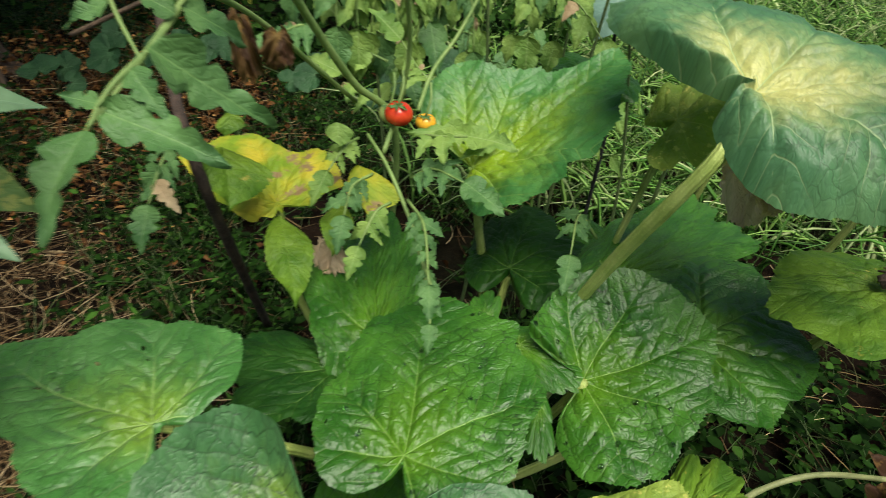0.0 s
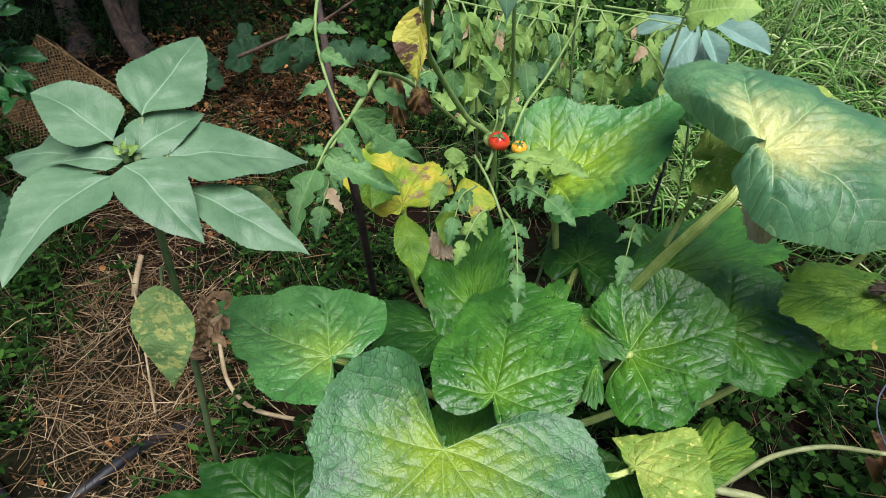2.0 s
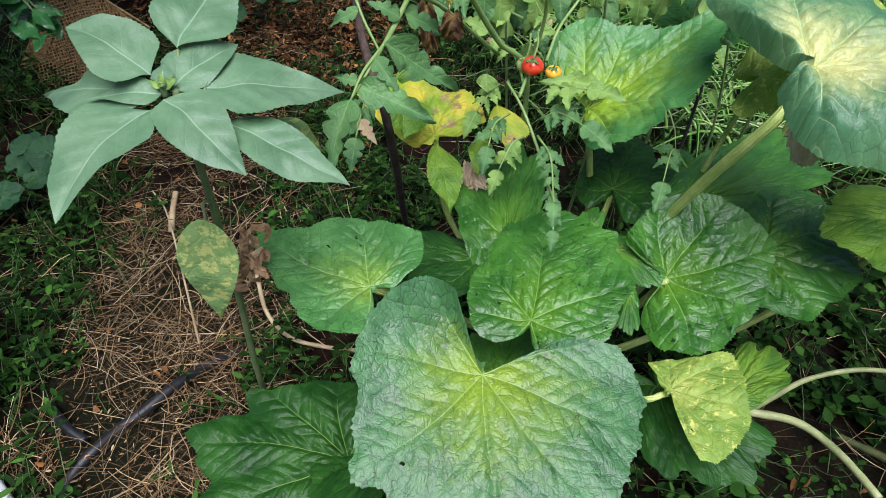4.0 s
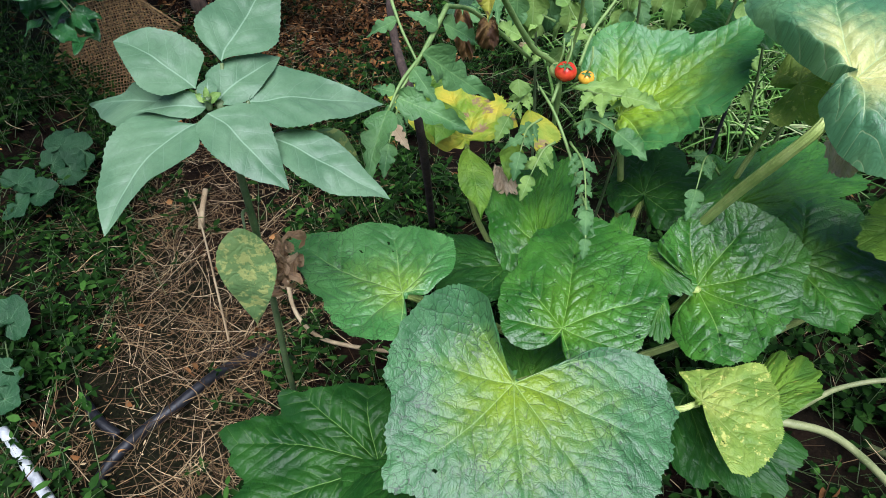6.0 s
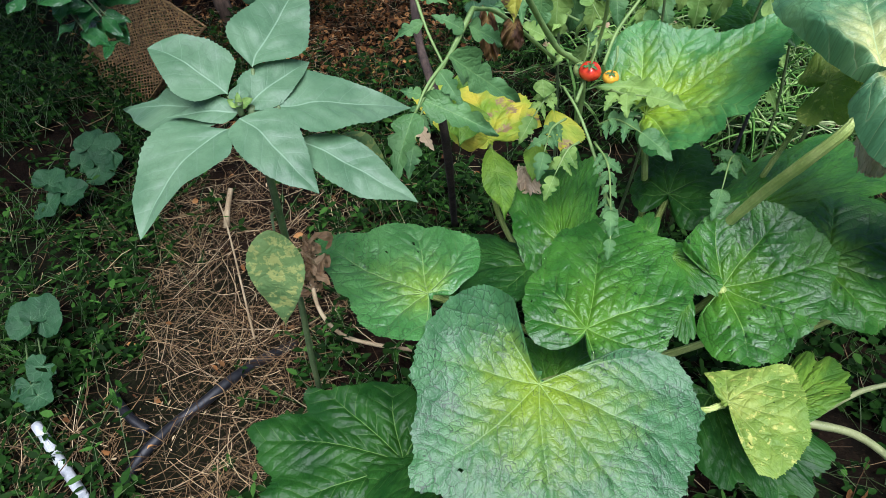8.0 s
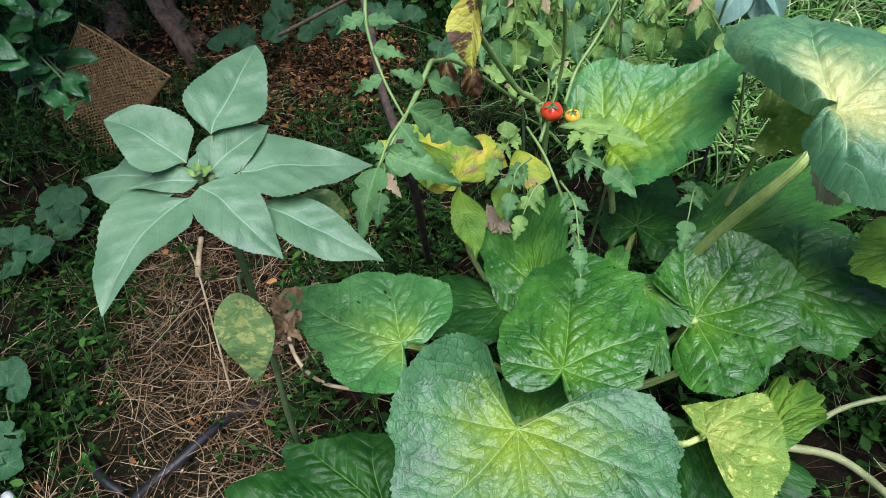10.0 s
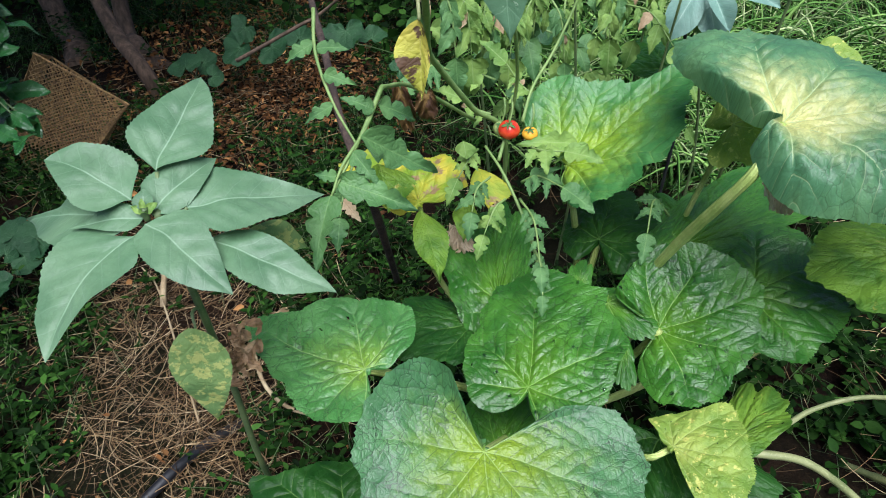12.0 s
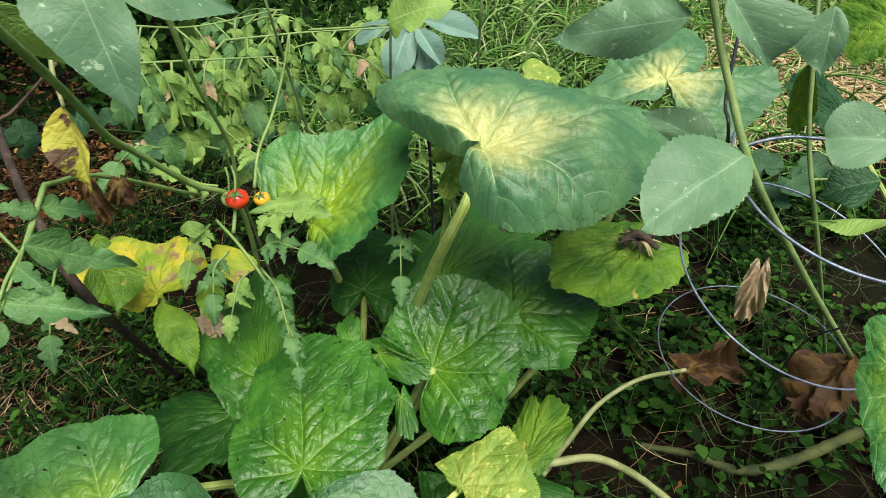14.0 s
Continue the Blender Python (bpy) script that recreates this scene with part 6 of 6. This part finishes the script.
# ---- mallow plants ----
def mallow(at, spots, seed, label="mallow plant with round scalloped grey-green leaves"):
    """Round-leaved weeds: leaf centres with their sizes."""
    top = thing("mallow_plant", at, label, "plant", "mallows")
    rng = random.Random(seed)
    for k, (c, r) in enumerate(spots):
        c = np.array(c)
        a = rng.uniform(0, 6.28)
        far = np.array((0.0, 0.8, 0.6) if at[1] > 2 else (0.0, 0.93, 0.36)) + (0, 0, rng.uniform(-0.2, 0.2))
        wide = np.array((1.0, 0.0, rng.uniform(-0.25, 0.25)))
        u, v = math.cos(a) * wide + math.sin(a) * far, -math.sin(a) * wide + math.cos(a) * far
        r = 0.72 * r if at[1] > 2 else r
        palmate("leaf", c, c + r * u, c - r * v, c + r * v, M["mallow"], top, seed=seed * 10 + k, curl=-0.1, wave=0.07, lobes=0.6, rings=12, spokes=64, sinus=14)
        tube("leaf_stalk", [at, (np.array(at) + c) / 2 + (0, 0, 0.03), c], 0.003, 0.002, M["stem_green"], top, sides=5, n=10)


mallow((-1.809, 1.244, 0.000), [((-1.748, 1.194, 0.140), 0.075), ((-1.646, 1.198, 0.150), 0.08), ((-1.665, 1.132, 0.120), 0.07), ((-1.759, 1.141, 0.100), 0.06)], 3)
mallow((-1.845, 1.038, 0.000), [((-1.747, 0.987, 0.130), 0.075), ((-1.640, 0.967, 0.140), 0.07), ((-1.710, 0.930, 0.100), 0.06)], 4)
mallow((-1.628, 2.898, 0.000), [((-1.480, 2.422, 0.300), 0.13), ((-1.320, 2.427, 0.320), 0.12), ((-1.218, 2.473, 0.300), 0.1), ((-1.508, 2.542, 0.340), 0.1)], 5)
mallow((-1.222, 3.131, 0.000), [((-0.937, 2.397, 0.450), 0.12), ((-0.846, 2.453, 0.400), 0.1), ((-0.991, 2.363, 0.420), 0.09)], 6)
mallow((-1.894, 2.580, 0.000), [((-1.718, 2.311, 0.220), 0.12), ((-1.697, 2.419, 0.200), 0.1), ((-1.609, 2.339, 0.180), 0.08)], 7)
mallow((-1.450, 0.575, 0.000), [((-1.306, 0.513, 0.150), 0.07), ((-1.209, 0.408, 0.120), 0.05), ((-1.172, 0.338, 0.100), 0.05)], 8)
mallow((-1.472, 0.555, 0.000), [((-1.328, 0.499, 0.150), 0.07), ((-1.212, 0.356, 0.100), 0.06)], 9)
mallow((-0.456, 3.158, 0.000), [((-0.244, 2.187, 0.500), 0.1), ((-0.201, 2.209, 0.450), 0.09), ((-0.323, 2.223, 0.400), 0.08), ((-0.109, 2.376, 0.500), 0.1)], 10)
mallow((-0.869, 3.061, 0.000), [((-0.509, 2.097, 0.500), 0.1), ((-0.606, 2.112, 0.450), 0.08), ((-1.146, 2.369, 0.400), 0.09)], 12)
mallow((2.032, 2.502, 0.000), [((1.570, 1.902, 0.400), 0.1), ((1.614, 1.796, 0.420), 0.1), ((1.744, 1.888, 0.400), 0.09), ((1.579, 1.801, 0.350), 0.08), ((1.822, 1.810, 0.400), 0.1)], 13)

# ---- hose and plant label ----
tagged(tube("garden_hose", [(-0.70, 0.82, -0.04), (-0.757, 0.700, -0.012), (-0.785, 0.607, 0.006), (-0.813, 0.522, 0.004), (-0.848, 0.464, -0.012), (-0.865, 0.388, -0.006), (-0.879, 0.325, -0.014), (-0.872, 0.26, -0.02), (-0.85, 0.15, -0.03)], 0.0155, 0.0155, M["hose"], n=60, lumps=0.0, sides=14), "black rubber garden hose half buried in mulch", "hose")
tagged(tube("hose_end", [(-1.08, 0.46, -0.02), (-1.04, 0.438, -0.006), (-0.97, 0.410, 0.0), (-0.908, 0.398, -0.01)], 0.0135, 0.0135, M["hose"], n=30, lumps=0.0, sides=12), "black end of hose lying in the mulch", "hose")


def white_pipe():
    """A thin white plastic pipe with faded print, half hidden in the mulch."""
    a, b = np.array((-1.165, 0.288, 0.035)), np.array((-0.80, 0.135, 0.03))
    run = unit(b - a)
    side = unit(np.cross(run, (0, 0, 1)))
    up = np.cross(side, run)
    top = tagged(tube("plastic_pipe", [a, (a + b) / 2 + (0, 0, 0.002), b], 0.0135, 0.0135, M["label_white"], n=20, lumps=0.0, sides=18), "thin white plastic pipe with faded print on the mulch", "pipe")
    for k in range(11):
        c = a + (0.075 + k * 0.0062) * run + up * 0.0128
        q = 0.0018 if k % 3 else 0.0008
        v = [c + x * run + y * side + z * up for z in (0, 0.0013) for x, y in ((-q, -0.004), (q, -0.004), (q, 0.004), (-q, 0.004))]
        f = [(0, 1, 2, 3), (4, 5, 6, 7), (0, 1, 5, 4), (1, 2, 6, 5), (2, 3, 7, 6), (3, 0, 4, 7)]
        mesh_object("printed_bar", v, f, M["ink"], smooth=False).parent = top


white_pipe()


# ---- ground cover ----
def zone_straw(x, y):
    """How far a place belongs to the strip of straw mulch."""
    ax, ay, bx, by = -0.55, 0.3, -1.25, 1.35
    t = np.clip(((x - ax) * (bx - ax) + (y - ay) * (by - ay)) / ((bx - ax) ** 2 + (by - ay) ** 2), 0, 1)
    d = np.hypot(x - ax - t * (bx - ax), y - ay - t * (by - ay))
    return np.maximum(np.exp(-((d / 0.36) ** 2)), 0.95 * np.exp(-(((x + 0.85) / 0.42) ** 2 + ((y - 0.25) / 0.3) ** 2)))


def zone_rust(x, y):
    return np.exp(-(((x + 1.55) / 0.55) ** 2 + ((y - 2.45) / 0.6) ** 2))


def zone_grass(x, y):
    return 1 / (1 + np.exp(-(y - 2.35 - 0.25 * np.abs(x - 0.9)) * 5)) * (x > -0.4)


def heights(x, y):
    return np.array([ground_height(a, b) for a, b in zip(x, y)]) - 0.02


rng = np.random.default_rng(3)


def weeds():
    n = 25000
    x, y = rng.uniform(-3.2, 2.3, n), 0.05 + 3.6 * rng.uniform(0, 1, n) ** 1.3
    clump = np.array([noise.noise(Vector((a * 2.2, b * 2.2, 0.5))) for a, b in zip(x, y)])
    tuft = np.array([noise.noise(Vector((a * 6.5, b * 6.5, 2.5))) for a, b in zip(x, y)])
    clump = np.where(x > 0.6, clump - 0.1 + 0.6 * tuft, clump)
    keep = rng.uniform(0, 1, n) < (1 - 0.93 * zone_straw(x, y)) * (1 - 0.9 * zone_rust(x, y)) * (1 - 0.8 * zone_grass(x, y)) * np.maximum(np.clip(0.6 + 1.5 * clump, 0.06, 1), 0.4 * (tuft > 0.12) * (x > 0.7) * (y < 2.2)) * np.where((x > 0.6) & (y < 1.9), 0.55, 1.0)
    x, y = x[keep], y[keep]
    z = heights(x, y)
    pos, way, up, ln, wd = [], [], [], [], []
    lines, rad = [], []
    for a, b, c in zip(x, y, z):
        tall = rng.uniform(0.04, 0.15)
        lean = rng.normal(size=2) * 0.5
        k = int(rng.integers(3, 6))
        size = rng.uniform(0.016, 0.042) * (1.1 if a > 0.7 else 1.0)
        foot = np.array((a, b, c))
        head = foot + tall * np.array((lean[0], lean[1], 1.0))
        lines.append(spline([foot, foot * 0.5 + head * 0.5 + (0, 0, 0.01), head], 4))
        rad.append(np.linspace(0.0016, 0.0008, 4))
        turn = rng.uniform(0, 6.28)
        for i in range(k):
            at = foot + (head - foot) * (0.3 + 0.7 * i / (k - 1))
            for s in (0, math.pi):
                t = turn + s + i * 1.5
                pos.append(at)
                way.append((math.cos(t), math.sin(t), rng.uniform(-0.1, 0.6)))
                up.append((rng.normal() * 0.25, rng.normal() * 0.25, 1.0))
                q = size * rng.uniform(0.7, 1.2)
                ln.append(q)
                wd.append(q * (rng.uniform(0.28, 0.46) if a > 0.55 else rng.uniform(0.13, 0.32)))
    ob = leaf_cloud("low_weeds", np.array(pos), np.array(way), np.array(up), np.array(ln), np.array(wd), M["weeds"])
    tagged(ob, "low creeping weeds with small oval green leaves", "weeds", kind="stuff")
    ob = strands("weed_stalks", np.array(lines), np.array(rad), M["stem_green"])
    tagged(ob, "thin green stalks of the low weeds", "weeds", kind="stuff")


weeds()


def far_weeds():
    """Taller leafy growth in the shade under the trees."""
    n = 4200
    x, y = rng.uniform(-4.2, 0.3, n), 3.0 + 3.6 * rng.uniform(0, 1, n)
    open_ground = (x > -2.9) & (x < -1.4) & (y < 4.3)
    keep = ~open_ground | (rng.uniform(0, 1, n) < 0.12)
    x, y = x[keep], y[keep]
    n = len(x)
    z = rng.uniform(0.0, 0.45, n) * np.clip((y - 2.6) / 1.2, 0.2, 1)
    pos = np.repeat(np.stack([x, y, z], axis=1), 5, axis=0) + rng.normal(size=(n * 5, 3)) * 0.05
    ln = rng.uniform(0.03, 0.075, n * 5)
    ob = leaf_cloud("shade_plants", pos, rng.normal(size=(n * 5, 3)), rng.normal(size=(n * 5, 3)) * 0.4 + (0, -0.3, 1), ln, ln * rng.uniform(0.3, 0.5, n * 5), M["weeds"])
    tagged(ob, "dark leafy undergrowth in the shade of the trees", "undergrowth", kind="stuff")


far_weeds()


def outer_weeds():
    """Sparser weeds that carry the garden floor on round the bed."""
    n = 30000
    x, y = rng.normal(size=n) * 3.2 - 0.3, rng.normal(size=n) * 2.6 + 1.2
    inside = (x > -3.2) & (x < 2.3) & (y > 0.05) & (y < 3.6)
    clump = np.array([noise.noise(Vector((a * 1.3, b * 1.3, 4.5))) for a, b in zip(x, y)])
    keep = ~inside & (y > -1.9) & (rng.uniform(0, 1, n) < np.clip(0.45 + 1.2 * clump, 0.05, 0.95))
    x, y = x[keep], y[keep]
    n = len(x)
    pos = np.repeat(np.stack([x, y, heights(x, y) + rng.uniform(0.01, 0.06, n)], axis=1), 3, axis=0) + rng.normal(size=(n * 3, 3)) * (0.02, 0.02, 0.008)
    ln = rng.uniform(0.025, 0.06, n * 3)
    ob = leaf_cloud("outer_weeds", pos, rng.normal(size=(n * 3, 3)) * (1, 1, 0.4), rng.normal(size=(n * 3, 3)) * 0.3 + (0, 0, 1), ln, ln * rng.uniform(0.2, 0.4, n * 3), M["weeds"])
    tagged(ob, "sparse low weeds round the planted bed", "weeds", kind="stuff")


outer_weeds()


def scatter_straw(name, x, y, low, high, mat, label, r=(0.0008, 0.0019), lift=0.05, curve=0.25):
    n = len(x)
    z = heights(x, y) + rng.uniform(0.004, lift, n)
    a = rng.uniform(0, 6.28, n)
    length = rng.uniform(low, high, n)
    d = np.stack([np.cos(a), np.sin(a), rng.normal(size=n) * 0.12], axis=1)
    side = np.stack([-np.sin(a), np.cos(a), rng.normal(size=n) * 0.25], axis=1)
    bend = rng.normal(size=n) * curve
    s = np.linspace(-0.5, 0.5, 6)
    mid = np.stack([x, y, z], axis=1)
    lines = mid[:, None, :] + length[:, None, None] * (s[None, :, None] * d[:, None, :] + (bend[:, None] * (0.25 - s[None, :] ** 2) * 2)[:, :, None] * side[:, None, :])
    lines[:, :, 2] = np.maximum(lines[:, :, 2], 0.0)
    rad = rng.uniform(r[0], r[1], n)[:, None] * np.ones((1, 6))
    ob = strands(name, lines, rad, M[mat], 3)
    tagged(ob, label, "straw", kind="stuff")


def straw():
    n = 11000
    x, y = rng.uniform(-1.9, -0.05, n), rng.uniform(-0.1, 2.0, n)
    bare = np.array([noise.noise(Vector((a * 4.5, b * 4.5, 6.5))) for a, b in zip(x, y)])
    keep = rng.uniform(0, 1, n) < zone_straw(x, y) * np.clip(0.75 + 1.6 * bare, 0.12, 1.2) + 0.04
    scatter_straw("straw_mulch", x[keep], y[keep], 0.05, 0.26, "straw", "tangle of dry brown straw and stems on the soil", (0.0004, 0.0013), 0.045, 0.35)
    n = 120
    x, y = rng.uniform(-1.7, -0.2, n), rng.uniform(0.0, 1.7, n)
    keep = rng.uniform(0, 1, n) < zone_straw(x, y) + 0.1
    scatter_straw("straw_stalks", x[keep], y[keep], 0.1, 0.35, "straw_pale", "long pale straw stalks lying over the mulch", (0.0006, 0.0014), 0.06, 0.3)
    n = 5200
    x, y = rng.normal(size=n) * 0.9 + 2.5, rng.normal(size=n) * 0.7 + 3.2
    keep = (x > 1.7) & (y > 2.55)
    scatter_straw("pale_straw", x[keep], y[keep], 0.08, 0.3, "straw_pale", "pale dry straw strewn beyond the plants", (0.002, 0.005), 0.12)
    n = 1500
    x, y = rng.normal(size=n) * 0.42 - 1.55, rng.normal(size=n) * 0.5 + 2.6
    scatter_straw("fallen_needles", x, y, 0.04, 0.16, "straw", "thin brown stems and needles among the dry leaves", (0.0006, 0.0016), 0.09, 0.4)
    n = 420
    x, y = rng.uniform(0.6, 2.2, n), rng.uniform(0.5, 2.3, n)
    scatter_straw("weed_tangle", x, y, 0.08, 0.3, "tangle", "tangled thin green and dry weed stems", (0.0006, 0.0013), 0.13, 0.5)
    n = 650
    x, y = rng.uniform(-2.6, 1.6, n), rng.uniform(0.1, 2.6, n)
    scatter_straw("dry_stems", x, y, 0.08, 0.35, "straw", "dry thin stems among the weeds", lift=0.1)


straw()


def dry_leaves():
    n = 5200
    x, y = rng.normal(size=n) * 0.42 - 1.5, rng.normal(size=n) * 0.45 + 2.55
    m = 2600
    x, y = np.concatenate([x, rng.normal(size=m) * 0.4 - 2.1]), np.concatenate([y, rng.normal(size=m) * 0.5 + 3.4])
    m = 150
    x, y = np.concatenate([x, rng.uniform(-1.6, 0.0, m)]), np.concatenate([y, rng.uniform(0.1, 1.7, m)])
    m = 60
    x, y = np.concatenate([x, rng.uniform(0.5, 2.0, m)]), np.concatenate([y, rng.uniform(0.6, 2.2, m)])
    n = len(x)
    z = heights(x, y) + rng.uniform(0.005, 0.07, n)
    ln = rng.uniform(0.01, 0.04, n)
    ob = leaf_cloud("leaf_litter", np.stack([x, y, z], axis=1), rng.normal(size=(n, 3)) * (1, 1, 0.5), rng.normal(size=(n, 3)) * 0.7 + (0, 0, 0.8), ln, ln * rng.uniform(0.15, 0.4, n), M["rust_litter"], fold=0.6, droop=0.4)
    tagged(ob, "rusty brown dry leaves lying on the ground", "leaf litter", kind="stuff")


dry_leaves()


def chips():
    """Small bits of bark and broken straw in the mulch."""
    n = 9000
    x, y = rng.uniform(-1.8, 0.0, n), rng.uniform(-0.1, 1.7, n)
    near = rng.uniform(0, 1, n) < zone_straw(x, y)
    x, y = x[near], y[near]
    n = len(x)
    z = heights(x, y) + rng.uniform(0.002, 0.03, n)
    ln = rng.uniform(0.005, 0.02, n)
    ob = leaf_cloud("mulch_chips", np.stack([x, y, z], axis=1), rng.normal(size=(n, 3)) * (1, 1, 0.35), rng.normal(size=(n, 3)) * 0.6 + (0, 0, 0.9), ln, ln * rng.uniform(0.08, 0.22, n), M["straw"], fold=0.4, droop=0.2)
    tagged(ob, "small brown chips of bark and straw in the mulch", "mulch", kind="stuff")


chips()


def grass():
    n = 10500
    x, y = rng.uniform(-0.6, 4.6, n), 2.2 + 5.0 * rng.uniform(0, 1, n) ** 1.6
    keep = rng.uniform(0, 1, n) < zone_grass(x, y) * (1 - 0.85 * np.exp(-(((x - 2.6) / 0.9) ** 2 + ((y - 3.2) / 0.7) ** 2)))
    x, y = x[keep], y[keep]
    n = len(x)
    a, tall, out = rng.uniform(0, 6.28, n), rng.uniform(0.2, 0.55, n), rng.uniform(0.15, 0.6, n)
    s = np.linspace(0, 1, 7)
    foot = np.stack([x, y, np.zeros(n) - 0.02], axis=1)
    lines = np.zeros((n, 7, 3)) + foot[:, None, :]
    lines[:, :, 0] += (np.cos(a) * out)[:, None] * s**1.8
    lines[:, :, 1] += (np.sin(a) * out)[:, None] * s**1.8
    lines[:, :, 2] += tall[:, None] * (s - 0.55 * s**3 * (out / 0.4)[:, None])
    rad = rng.uniform(0.005, 0.0135, n)[:, None] * (1 - 0.9 * s[None, :] ** 2)
    ob = strands("long_grass", lines, rad, M["grass"], 3, 0.25)
    tagged(ob, "long arching bright green grass", "grass", kind="stuff")


grass()


# ---- rain drops ----
def rain_drops():
    """Flattened beads of water lying on three glossy leaves."""
    r = random.Random(77)
    bm = bmesh.new()
    for ob, n in ((middle, 34), (cupped, 34), (shaded, 16)):
        vs = ob.data.vertices
        for _ in range(n):
            v = vs[r.randrange(len(vs) // 3, len(vs))]
            size = r.choice((0.0018, 0.0022, 0.003, 0.0042))
            up = v.normal if v.normal.dot(Vector((0, -0.6, 0.8))) > 0 else -v.normal
            m = Matrix.Translation(v.co + up * size * 0.35) @ up.to_track_quat("Z", "Y").to_matrix().to_4x4() @ Matrix.Diagonal((1, r.uniform(0.8, 1.3), 0.6, 1))
            bmesh.ops.create_icosphere(bm, subdivisions=2, radius=size, matrix=m)
    me = bpy.data.meshes.new("rain_drops")
    bm.to_mesh(me)
    bm.free()
    me.materials.append(M["water"])
    me.polygons.foreach_set("use_smooth", np.ones(len(me.polygons), dtype=bool))
    tagged(new("rain_drops", me), "clear beads of rain water on the squash leaves", "water drops", kind="stuff")


rain_drops()
